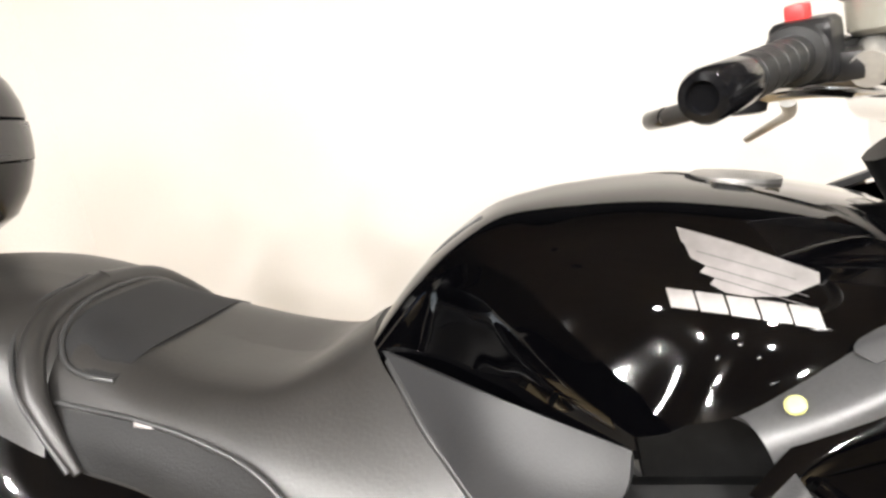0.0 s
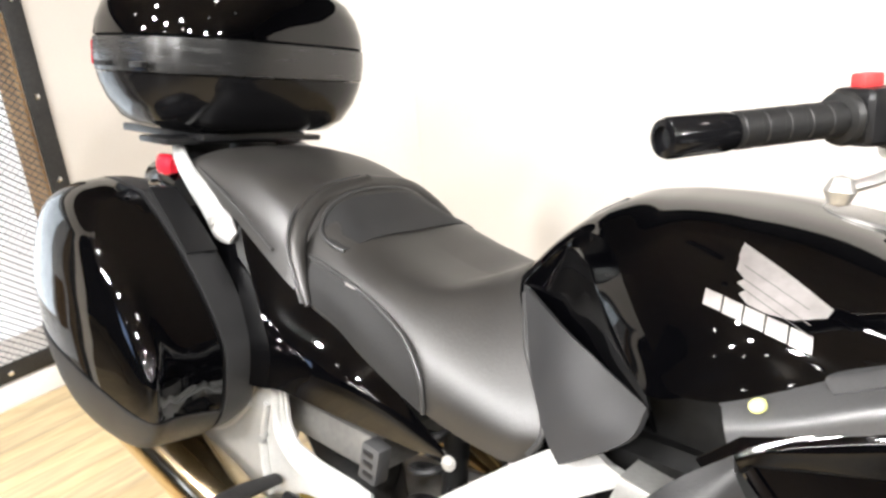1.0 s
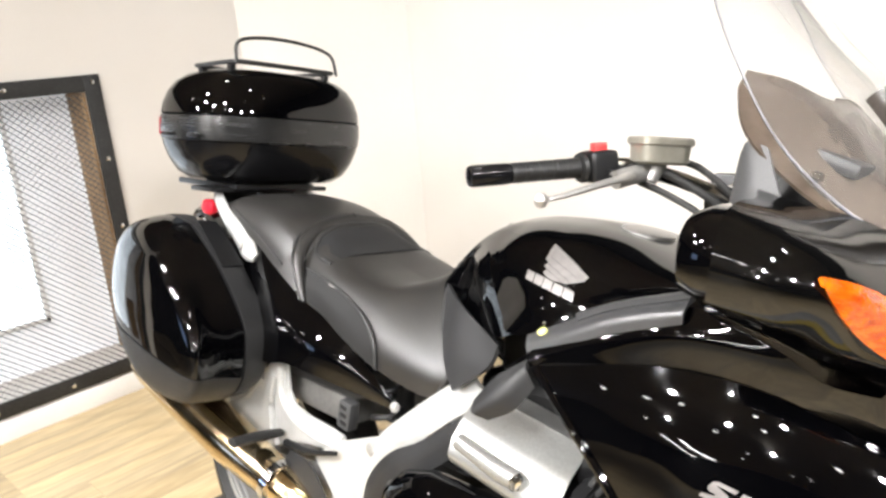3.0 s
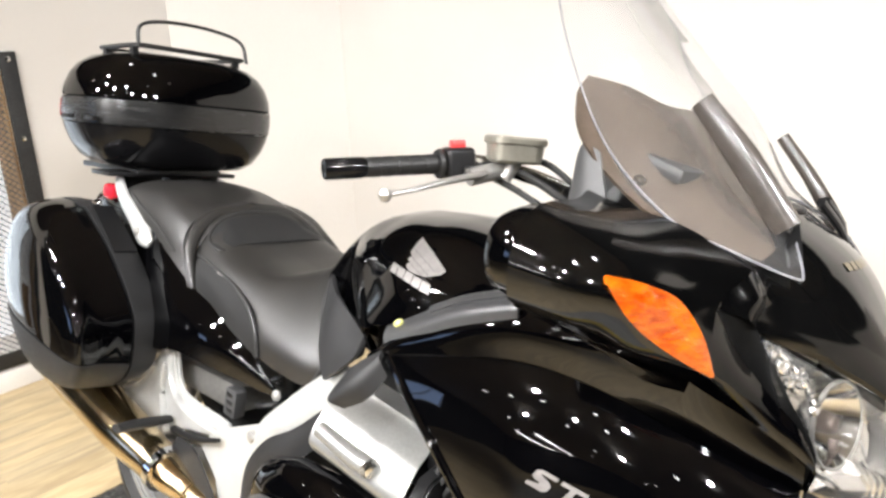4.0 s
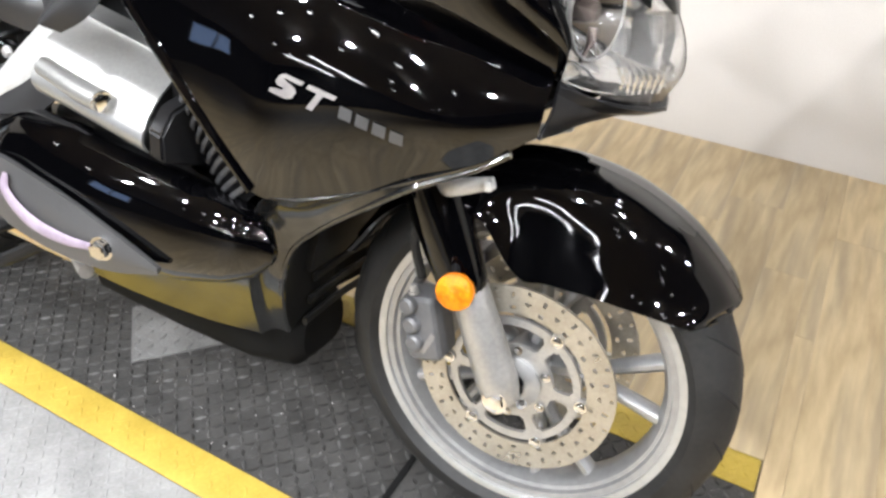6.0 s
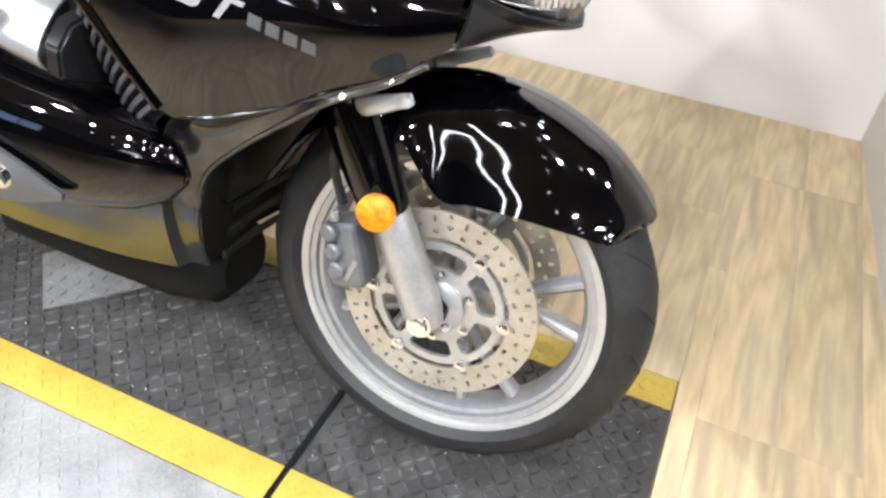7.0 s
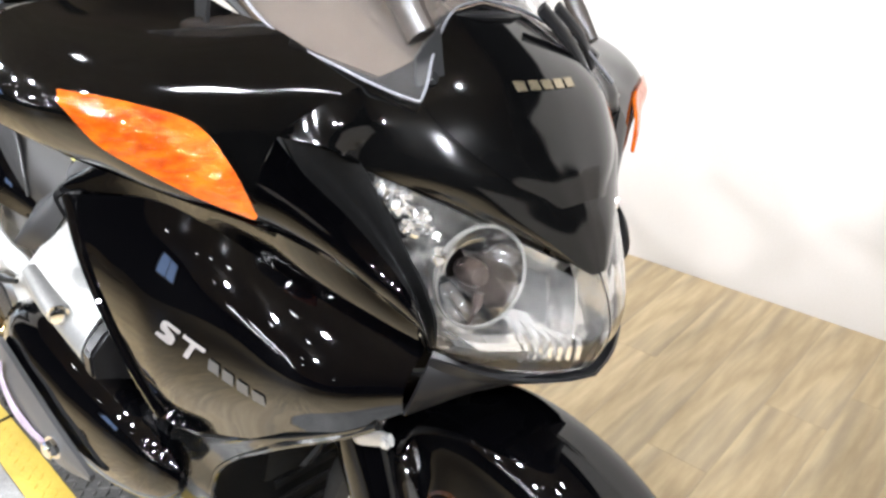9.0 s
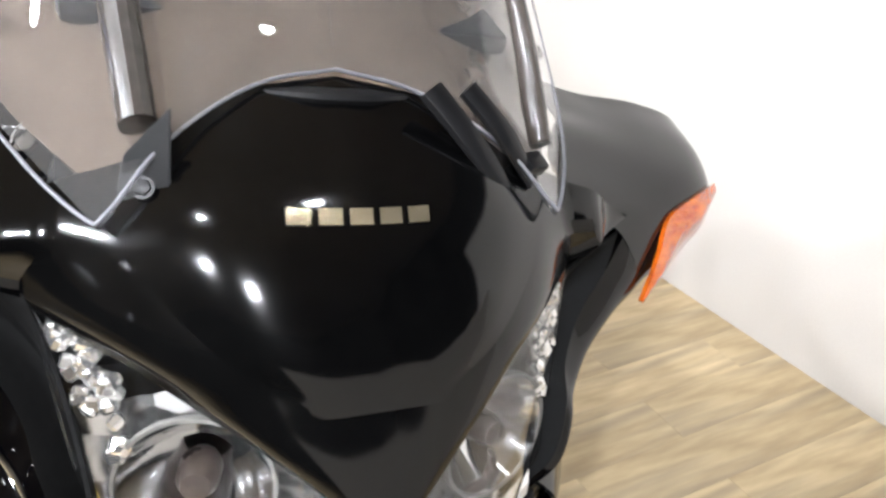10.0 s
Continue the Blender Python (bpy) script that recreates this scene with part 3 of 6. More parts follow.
wing = [(0.169, 1.047), (0.216, 1.023), (0.264, 0.995), (0.262, 0.986), (0.238, 0.977), (0.214, 0.978), (0.197, 0.983), (0.187, 0.991), (0.191, 0.996), (0.181, 1.002), (0.186, 1.007), (0.176, 1.015), (0.181, 1.021), (0.171, 1.031), (0.176, 1.036)]
both("badge_wing", on_tank(wing), DECAL, tank, "silver wing-shaped badge")
for x0, z0 in ((0.181, 1.0215), (0.186, 1.0075), (0.191, 0.9965)):
    both("badge_line", laid([(x, -0.30, z) for x, z in ((x0, z0), (x0 + 0.066, z0 - 0.031), (x0 + 0.066, z0 - 0.0318), (x0, z0 - 0.0012))], tank_skin, 0.3, (0, 1, -0.35), 0.0022), BADGELINE, tank)
for k in range(5):
    x0, z0 = 0.155 + k * 0.0207, 0.991 - k * 0.0050
    both("badge_bar", on_tank([(x0, z0), (x0 + 0.0190, z0 - 0.0044), (x0 + 0.0215, z0 - 0.0205), (x0 + 0.0025, z0 - 0.0165)]), DECAL, tank)
part("filler_cap", lathe([(0.045, -0.004), (0.045, 0.003), (0.04, 0.005), (0, 0.0055)], (0.24, 0, 1.0165), (0.14, 0, 1), 32), ALLOY, tank, "round chrome filler cap")

# seat
seat_rows = [((-0.150, 0, 0.902), (-0.145, 0.05, 0.896), (-0.130, 0.092, 0.872), (-0.070, 0.150, 0.815), (-0.014, 0.190, 0.750), (-0.035, 0.198, 0.700)),
             ((-0.185, 0, 0.882), (-0.180, 0.06, 0.878), (-0.165, 0.114, 0.855), (-0.120, 0.175, 0.795), (-0.070, 0.205, 0.740), (-0.075, 0.205, 0.695)),
             ((-0.240, 0, 0.856), (-0.240, 0.09, 0.859), (-0.235, 0.140, 0.848), (-0.215, 0.186, 0.803), (-0.185, 0.207, 0.755), (-0.180, 0.207, 0.712)),
             ((-0.310, 0, 0.866), (-0.310, 0.10, 0.868), (-0.310, 0.150, 0.858), (-0.305, 0.184, 0.828), (-0.300, 0.202, 0.790), (-0.295, 0.204, 0.750)),
             ((-0.370, 0, 0.886), (-0.370, 0.10, 0.886), (-0.370, 0.150, 0.874), (-0.370, 0.180, 0.850), (-0.370, 0.196, 0.818), (-0.365, 0.200, 0.782)),
             ((-0.430, 0, 0.912), (-0.430, 0.09, 0.911), (-0.430, 0.140, 0.895), (-0.430, 0.170, 0.868), (-0.430, 0.190, 0.838), (-0.430, 0.196, 0.800)),
             ((-0.490, 0, 0.945), (-0.490, 0.08, 0.940), (-0.490, 0.125, 0.915), (-0.485, 0.155, 0.888), (-0.478, 0.178, 0.850), (-0.470, 0.188, 0.815))]
seat = part("rider_seat", joined(*[surf([[(x, s * w, z) for x, w, z in row] for row in seat_rows], 6, 6, 0.006) for s in (-1, 1)]), VINYL, bike, "grey-black vinyl rider seat with stitched panel")
both("piping", tube(right((-0.120, 0.094, 0.871), (-0.075, 0.150, 0.822), (-0.018, 0.192, 0.752), (-0.030, 0.201, 0.712)), 0.0045), PIPING, seat)
both("side_panel", surf([right((-0.455, 0.176, 0.862), (-0.37, 0.184, 0.850), (-0.305, 0.191, 0.832), (-0.235, 0.200, 0.802), (-0.200, 0.209, 0.762)),
                         right((-0.445, 0.190, 0.840), (-0.37, 0.199, 0.822), (-0.300, 0.205, 0.793), (-0.235, 0.208, 0.766), (-0.195, 0.212, 0.740)),
                         right((-0.435, 0.198, 0.808), (-0.365, 0.203, 0.788), (-0.298, 0.207, 0.755), (-0.235, 0.210, 0.730), (-0.192, 0.212, 0.716))], 5, 4, 0.003), SUEDE, seat, "finely textured side panel")
both("piping", tube(right((-0.465, 0.172, 0.868), (-0.42, 0.176, 0.860), (-0.37, 0.184, 0.853), (-0.305, 0.192, 0.836), (-0.235, 0.203, 0.806), (-0.195, 0.212, 0.762), (-0.187, 0.212, 0.715)), 0.0032), PIPING, seat)
both("seat_tag", box((0.022, 0.003, 0.007), pose(-0.352, -0.188, 0.848, -35, 8, 0), 0.001), DECAL, seat, "small pale sewn tag")
part("seat_panel", joined(*[surf([[(x, s * w, z + 0.0035) for x, w, z in row] for row in (
    ((-0.395, 0.0, 0.896), (-0.395, 0.06, 0.8965), (-0.398, 0.110, 0.893), (-0.405, 0.150, 0.881)),
    ((-0.430, 0.0, 0.912), (-0.430, 0.06, 0.912), (-0.430, 0.105, 0.908), (-0.435, 0.150, 0.887)),
    ((-0.460, 0.0, 0.928), (-0.460, 0.06, 0.927), (-0.460, 0.100, 0.920), (-0.462, 0.140, 0.896)),
    ((-0.487, 0.0, 0.943), (-0.487, 0.05, 0.942), (-0.487, 0.090, 0.934), (-0.484, 0.124, 0.915)))], 4, 4, 0.003) for s in (-1, 1)]), SUEDE, seat, "textured rear panel of the seat")
both("piping", tube(right((-0.405, 0.153, 0.882), (-0.436, 0.154, 0.890), (-0.470, 0.142, 0.902), (-0.491, 0.112, 0.928), (-0.499, 0.06, 0.949), (-0.501, 0.0, 0.954)), 0.0032), PIPING, seat)
pillion = part("passenger_seat", joined(*[surf([[(x, s * w, z) for w, z in prof] for x, prof in (
    (-0.478, ((0, 0.925), (0.07, 0.920), (0.130, 0.895), (0.168, 0.862), (0.190, 0.815))),
    (-0.500, ((0, 0.952), (0.08, 0.948), (0.138, 0.922), (0.172, 0.888), (0.192, 0.828))),
    (-0.560, ((0, 0.972), (0.09, 0.969), (0.145, 0.950), (0.176, 0.914), (0.190, 0.860))),
    (-0.660, ((0, 0.992), (0.09, 0.990), (0.145, 0.976), (0.172, 0.944), (0.180, 0.905))),
    (-0.780, ((0, 1.000), (0.09, 0.998), (0.140, 0.984), (0.160, 0.960), (0.165, 0.930))),
    (-0.850, ((0, 0.985), (0.09, 0.983), (0.130, 0.972), (0.142, 0.955), (0.145, 0.930))))], 6, 6, 0.006) for s in (-1, 1)]), VINYL, bike, "grey-black vinyl passenger seat")
both("bolster", tube(right((-0.428, 0.203, 0.803), (-0.452, 0.196, 0.838), (-0.482, 0.180, 0.880), (-0.505, 0.145, 0.918), (-0.516, 0.095, 0.946), (-0.520, 0.0, 0.960)), [0.005, 0.010, 0.014, 0.015, 0.015, 0.015], 6, 12), VINYL, pillion, "raised vinyl bolster behind the rider seat")
both("piping", tube(right((-0.436, 0.208, 0.806), (-0.462, 0.203, 0.845), (-0.496, 0.188, 0.888), (-0.524, 0.150, 0.928), (-0.536, 0.095, 0.958), (-0.540, 0.0, 0.970)), 0.003), PIPING, pillion)
both("seam_line", tube(right((-0.53, 0.190, 0.868), (-0.60, 0.184, 0.902), (-0.68, 0.178, 0.938), (-0.78, 0.160, 0.968)), 0.0025, 5, 8), PIPING, pillion)

# tail
cowl = both("side_cover", surf([right((-0.90, 0.125, 0.955), (-0.70, 0.164, 0.908), (-0.562, 0.176, 0.856), (-0.463, 0.180, 0.810), (-0.306, 0.186, 0.742), (-0.186, 0.162, 0.640)),
                                right((-0.90, 0.16, 0.87), (-0.70, 0.205, 0.80), (-0.555, 0.220, 0.755), (-0.463, 0.218, 0.738), (-0.330, 0.208, 0.702), (-0.186, 0.162, 0.632)),
                                right((-0.90, 0.168, 0.80), (-0.70, 0.212, 0.69), (-0.545, 0.228, 0.652), (-0.463, 0.226, 0.664), (-0.360, 0.211, 0.655), (-0.188, 0.158, 0.622))], 6, 6, 0.004), PAINT, bike, "glossy black side cover")
both("cover_bolt", bolt((-0.171, -0.172, 0.636), (0.2, -1, 0.2), 0.008, 0.006), ALLOY, cowl[0])[1].parent = cowl[1]
part("tail_unit", skin([ring((x, 0, z), a, b, 24, 3) for x, z, a, b in ((-0.80, 0.87, 0.13, 0.08), (-0.95, 0.89, 0.14, 0.075), (-1.05, 0.90, 0.12, 0.06), (-1.10, 0.905, 0.08, 0.035))]), PAINT, bike)
both("tail_light", skin([ring((x, -0.135, 0.955), a, b, 16, 2.5, (0.3, 1, 0)) for x, a, b in ((-0.905, 0.008, 0.014), (-0.92, 0.014, 0.022), (-0.945, 0.014, 0.021), (-0.952, 0.008, 0.012))]), RED, bike, "red tail lens")
rail = both("grab_rail", tube(right((-0.95, 0.10, 0.985), (-0.88, 0.140, 0.985), (-0.80, 0.165, 0.950), (-0.725, 0.176, 0.912), (-0.672, 0.182, 0.878), (-0.645, 0.182, 0.864)), [0.013, 0.016, 0.017, 0.021, 0.025, 0.012], 6, 12, 0.55, (0, -1, 0.3)), SILVER, bike, "silver cast grab rail")
both("rail_bolt", bolt((-0.688, -0.192, 0.888), (0, -1, 0.25), 0.009, 0.006), ALLOY, rail[0])[1].parent = rail[1]

# panniers


def pannier_ring(y, grow, lead=0.0, drop=0.0):
    outline = [(-0.77, 0.935), (-0.66, 0.860), (-0.565, 0.765), (-0.535, 0.700), (-0.555, 0.605), (-0.64, 0.548), (-0.80, 0.540), (-0.93, 0.575), (-1.02, 0.665), (-1.06, 0.780), (-1.01, 0.900), (-0.89, 0.945)]
    cx, cz = -0.80, 0.75
    pts = [Vector((cx + (x - cx) * grow + (1 - grow) * lead, y, cz + (z - cz) * grow - (1 - grow) * drop)) for x, z in outline]
    return spline([*pts, pts[0]], 6)[:-1]


def pannier():
    body = skin([pannier_ring(-0.205, 0.93), pannier_ring(-0.212, 0.97), pannier_ring(-0.24, 1.0), pannier_ring(-0.272, 1.005)])
    dome = spline([(-0.280, 1.0, 0.0), (-0.310, 0.985, 0.1), (-0.345, 0.94, 0.22), (-0.372, 0.85, 0.30), (-0.391, 0.70, 0.30), (-0.402, 0.48, 0.26), (-0.407, 0.25, 0.22), (-0.408, 0.06, 0.20)], 4)
    shell = skin([pannier_ring(-0.276, 0.985), *[pannier_ring(y, g, lead, 0.07) for y, g, lead in dome]])
    lid, guard = bmesh.new(), bmesh.new()
    low, up = Vector((-0.8, -0.3, 0.650)), Vector((0.10, 0.18, 1.0)).normalized()
    bmesh.ops.bisect_plane(shell, geom=shell.verts[:] + shell.edges[:] + shell.faces[:], plane_co=low, plane_no=up)
    for f in shell.faces:
        dst = guard if (f.calc_center_median() - low).dot(up) < 0 else lid
        dst.faces.new([dst.verts.new(v.co) for v in f.verts])
    shell.free()
    for b in (lid, guard):
        bmesh.ops.remove_doubles(b, verts=b.verts, dist=0.0005)
    bmesh.ops.recalc_face_normals(guard, faces=guard.faces)
    bmesh.ops.solidify(guard, geom=guard.faces[:], thickness=-0.003)
    return body, lid, guard


body, lid, guard = pannier()
bodies = both("pannier", body, MATTE, bike, "glossy black hard pannier with matte edge band")
for ob, b in zip(bodies, (lid, flipped(lid))):
    part("lid", b, PAINT, ob, "glossy black lid")
for ob, b in zip(bodies, (guard, flipped(guard))):
    part("scuff_guard", b, MATTE, ob, "matte black scuff guard")
both("lock", lathe([(0.011, 0), (0.011, 0.010), (0.007, 0.013), (0, 0.013)], (-0.795, -0.235, 0.936), (0.3, -0.3, 1), 16), CHROME, bodies[0], "chrome lock")[1].parent = bodies[1]
both("latch", surf([right((-0.765, 0.213, 0.938), (-0.70, 0.213, 0.894), (-0.645, 0.213, 0.850)), right((-0.765, 0.262, 0.942), (-0.70, 0.266, 0.897), (-0.645, 0.268, 0.852))], 4, 3, 0.006), SATIN, bodies[0])[1].parent = bodies[1]

# top case
def case_ring(z, grow, cx=-0.94):
    return ring((cx, 0.030, z), 0.203 * grow, 0.260 * grow, 48, 2.7, (1, 0, 0), (0, 1, 0))


case = part("top_case", skin([case_ring(z, g) for z, g in ((1.022, 0.55), (1.026, 0.72), (1.045, 0.84), (1.08, 0.93), (1.11, 0.975), (1.125, 0.99))]), SHELL, bike, "black top case with brushed band and roof rack")
part("band", skin([case_ring(z, g) for z, g in ((1.126, 0.975), (1.128, 0.997), (1.155, 1.008), (1.188, 1.004), (1.190, 0.985))]), BRUSHED, case, "brushed black band")
part("lid", skin([case_ring(z, g) for z, g in ((1.191, 0.985), (1.193, 1.0), (1.22, 0.985), (1.25, 0.94), (1.275, 0.87), (1.295, 0.76), (1.308, 0.60), (1.314, 0.35), (1.316, 0.05))]), PAINT, case, "glossy black lid")
RK = Vector((0.05, 0.025, 0.0))
rack = part("luggage_rack", tube([Vector(p) + RK for p in ((-1.09, -0.14, 1.322), (-0.90, -0.15, 1.324), (-0.87, -0.10, 1.324), (-0.87, 0.10, 1.324), (-0.90, 0.15, 1.324), (-1.09, 0.14, 1.322), (-1.11, 0.09, 1.322), (-1.11, -0.09, 1.322), (-1.09, -0.14, 1.322))], 0.006, 5, 8), BLACKSTEEL, case, "thin black tubular rack")
part("hoop", tube([Vector(p) + RK for p in ((-0.87, -0.155, 1.318), (-0.885, -0.142, 1.372), (-0.895, -0.06, 1.392), (-0.895, 0.06, 1.392), (-0.885, 0.142, 1.372), (-0.87, 0.155, 1.318))], 0.0045, 6, 8), BLACKSTEEL, rack)
for x, y in ((-1.06, -0.14), (-0.91, -0.145), (-1.06, 0.14), (-0.91, 0.145)):
    part("rack_foot", box((0.02, 0.016, 0.05), Matrix.Translation(Vector((x, y, 1.300)) + RK), 0.004), SATIN, rack)
both("reflector", box((0.010, 0.040, 0.046), pose(-1.063, -0.201, 1.160, 0, 0, 58), 0.004), RED, case, "red corner reflector")
for k in (0, 1):
    part("catch", box((0.045, 0.012, 0.010), Matrix.Translation((-0.97 + k * 0.12, -0.232 + 0.004 * k, 1.140)), 0.003) , SATIN, case)
part("carrier_plate", joined(box((0.30, 0.24, 0.016), Matrix.Translation((-0.98, 0, 1.014)), 0.005), box((0.10, 0.36, 0.012), Matrix.Translation((-0.90, 0, 1.006)), 0.004), box((0.06, 0.10, 0.05), Matrix.Translation((-0.93, -0.06, 0.985)), 0.01), box((0.06, 0.10, 0.05), Matrix.Translation((-0.93, 0.06, 0.985)), 0.01)), SATIN, bike, "black carrier plate")

# fairing
fair = both("side_fairing", surf([right((0.235, 0.296, 0.842), (0.290, 0.308, 0.797), (0.347, 0.313, 0.745), (0.404, 0.304, 0.672), (0.446, 0.288, 0.608)),
                                  right((0.345, 0.289, 0.868), (0.375, 0.305, 0.820), (0.410, 0.313, 0.760), (0.450, 0.308, 0.680), (0.470, 0.280, 0.601)),
                                  right((0.450, 0.275, 0.884), (0.465, 0.296, 0.838), (0.480, 0.309, 0.775), (0.500, 0.307, 0.695), (0.515, 0.272, 0.615)),
                                  right((0.550, 0.261, 0.875), (0.562, 0.278, 0.838), (0.577, 0.289, 0.785), (0.598, 0.285, 0.720), (0.618, 0.254, 0.654)),
                                  right((0.660, 0.227, 0.838), (0.672, 0.243, 0.812), (0.684, 0.255, 0.778), (0.700, 0.254, 0.742), (0.712, 0.224, 0.700)),
                                  right((0.768, 0.172, 0.798), (0.770, 0.185, 0.788), (0.772, 0.197, 0.775), (0.772, 0.201, 0.757), (0.768, 0.195, 0.738))], 6, 6, 0.004), PAINT, bike, "glossy black side fairing")
both("fairing_rim", tube(right((0.238, 0.297, 0.840), (0.290, 0.308, 0.797), (0.347, 0.313, 0.745), (0.404, 0.304, 0.672), (0.446, 0.288, 0.610)), 0.0065, 6, 10), PAINT, bike)
both("shoulder", surf([right((0.195, 0.300, 0.835), (0.250, 0.280, 0.880), (0.348, 0.272, 0.930), (0.440, 0.266, 0.962), (0.54, 0.275, 0.960), (0.655, 0.272, 0.922), (0.732, 0.218, 0.872), (0.772, 0.188, 0.834)),
                       right((0.205, 0.308, 0.832), (0.255, 0.294, 0.868), (0.348, 0.290, 0.908), (0.445, 0.286, 0.930), (0.55, 0.277, 0.918), (0.663, 0.252, 0.876), (0.733, 0.213, 0.840), (0.772, 0.184, 0.816)),
                       right((0.215, 0.306, 0.826), (0.245, 0.297, 0.847), (0.345, 0.292, 0.871), (0.450, 0.278, 0.887), (0.55, 0.264, 0.878), (0.660, 0.230, 0.840), (0.720, 0.201, 0.816), (0.769, 0.174, 0.799))], 6, 6, 0.004), PAINT, bike, "glossy black fairing shoulder")
both("fairing_arm", surf([right((0.225, 0.300, 0.850), (0.185, 0.318, 0.818), (0.150, 0.322, 0.775)),
                          right((0.232, 0.312, 0.840), (0.205, 0.335, 0.800), (0.165, 0.345, 0.765)),
                          right((0.245, 0.306, 0.815), (0.225, 0.322, 0.780), (0.185, 0.330, 0.755))], 5, 5, 0.008), MATTE, bike, "matte black fairing arm")
TILT = Matrix.Translation((0, 0, 1.03)) @ Matrix.Rotation(radians(-3.5), 4, "X") @ Matrix.Translation((0, 0, -1.03))


def sides(name, bm, mat, parent, label=""):
    """A part of the upper fairing on both sides; the one beyond the nose hangs a little lower."""
    other = flipped(bm)
    bmesh.ops.transform(other, matrix=TILT, verts=other.verts)
    parents = parent if isinstance(parent, tuple) else (parent, parent)
    return part(name, bm, mat, parents[0], label), part(name, other, mat, parents[1], label)


# headlight recess: its outer edge, the lamp's edge and the shell's lower edge
RIM = ((0.681, 0.277, 1.008), (0.695, 0.262, 0.973), (0.712, 0.232, 0.938), (0.735, 0.212, 0.906), (0.762, 0.203, 0.880), (0.780, 0.188, 0.842), (0.772, 0.166, 0.800))
LAMP = ((0.706, 0.206, 0.978), (0.716, 0.198, 0.955), (0.732, 0.190, 0.926), (0.748, 0.183, 0.896), (0.764, 0.178, 0.872), (0.778, 0.172, 0.838), (0.767, 0.156, 0.797))
CHEEK = (((0.684, 0.282, 1.004), (0.690, 0.305, 0.972), (0.688, 0.306, 0.944), (0.668, 0.290, 0.924)),
         ((0.695, 0.262, 0.973), (0.702, 0.278, 0.950), (0.700, 0.279, 0.928), (0.684, 0.266, 0.908)),
         ((0.712, 0.232, 0.938), (0.720, 0.245, 0.918), (0.720, 0.245, 0.900), (0.712, 0.236, 0.886)),
         ((0.735, 0.212, 0.906), (0.743, 0.221, 0.890), (0.746, 0.221, 0.876), (0.745, 0.216, 0.863)),
         ((0.762, 0.203, 0.880), (0.769, 0.207, 0.868), (0.771, 0.207, 0.857), (0.768, 0.203, 0.846)),
         ((0.780, 0.188, 0.842), (0.783, 0.191, 0.838), (0.784, 0.191, 0.834), (0.782, 0.189, 0.829)),
         ((0.772, 0.166, 0.802), (0.773, 0.167, 0.801), (0.774, 0.167, 0.800), (0.774, 0.166, 0.798)))
sides("cheek", surf([right(*row) for row in CHEEK], 6, 6, 0.004), PAINT, bike, "glossy black headlight surround")
sides("recess", surf([right(a, ((a[0] + c[0]) / 2 - 0.022 * d, (a[1] + c[1]) / 2 - 0.012 * d, (a[2] + c[2]) / 2 - 0.006 * d), c) for a, c, d in zip(RIM, LAMP, (0, 0.7, 1, 1, 1, 1, 1))], 5, 6, 0.003), CAVITY, bike, "deep black headlight recess")
both("chin_panel", surf([right((0.768, 0.196, 0.738), (0.774, 0.184, 0.768), (0.768, 0.158, 0.794)), right((0.776, 0.110, 0.735), (0.800, 0.110, 0.752), (0.812, 0.108, 0.770)), right((0.782, 0.0, 0.730), (0.820, 0.0, 0.740), (0.842, 0.0, 0.752))], 5, 5, 0.004), SATIN, bike, "satin black panel under the headlight")
CENTRE = [((0.655, 0, 1.112), (0.664, 0.07, 1.100), (0.694, 0.13, 1.068), (0.690, 0.19, 1.046)),
          ((0.748, 0, 1.048), (0.7465, 0.07, 1.043), (0.739, 0.135, 1.027), (0.710, 0.195, 1.012)),
          ((0.797, 0, 0.975), (0.793, 0.07, 0.973), (0.766, 0.14, 0.972), (0.706, 0.206, 0.976)),
          ((0.820, 0, 0.935), (0.816, 0.05, 0.934), (0.796, 0.10, 0.936), (0.757, 0.143, 0.944)),
          ((0.838, 0, 0.900), (0.836, 0.03, 0.900), (0.824, 0.058, 0.903), (0.803, 0.082, 0.911)),
          ((0.850, 0, 0.866), (0.849, 0.010, 0.866), (0.847, 0.017, 0.868), (0.843, 0.024, 0.873))]
inner_edge = spline([row[3] for row in CENTRE], 6)[:13]
outer_edge = spline([(0.682, 0.280, 1.007), (0.681, 0.279, 1.006), (0.681, 0.278, 1.004)], 6)
far_edge = [Vector((0.684, 0.252, 1.021)).lerp(Vector((0.698, 0.247, 0.997)), k / 12) for k in range(13)]
mid_edge = [a.lerp(c, 0.5) + Vector((0.006, 0.006, 0.003)) for a, c in zip(inner_edge, far_edge)]
BROW = [tuple(tuple(p) for p in row) for row in zip(inner_edge, mid_edge, far_edge, outer_edge)]
cowl_skin = shell((CENTRE,), 6, 6, 0)
brow_skin = shell((BROW,), 4, 1, 0)
cowl_skin = joined(cowl_skin, brow_skin)
bmesh.ops.remove_doubles(cowl_skin, verts=cowl_skin.verts, dist=0.0008)
bmesh.ops.recalc_face_normals(cowl_skin, faces=cowl_skin.faces)
bmesh.ops.solidify(cowl_skin, geom=cowl_skin.faces[:], thickness=0.004)
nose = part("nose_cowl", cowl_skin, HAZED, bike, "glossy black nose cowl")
crest = []
for row, f, high in zip(CENTRE[:4], (0.70, 0.74, 0.52, 0.30), (0.7, 0.7, 0.65, 0.12)):
    line = spline(row, 8)
    crest.append([line[round(f * k * 24 / 4)] + Vector((0.75, 0, 0.65)) * lift * high for k, lift in enumerate((0.009, 0.009, 0.009, 0.0075, 0.0012))])
crest = [[(p.x, -p.y, p.z) for p in row] for row in crest]
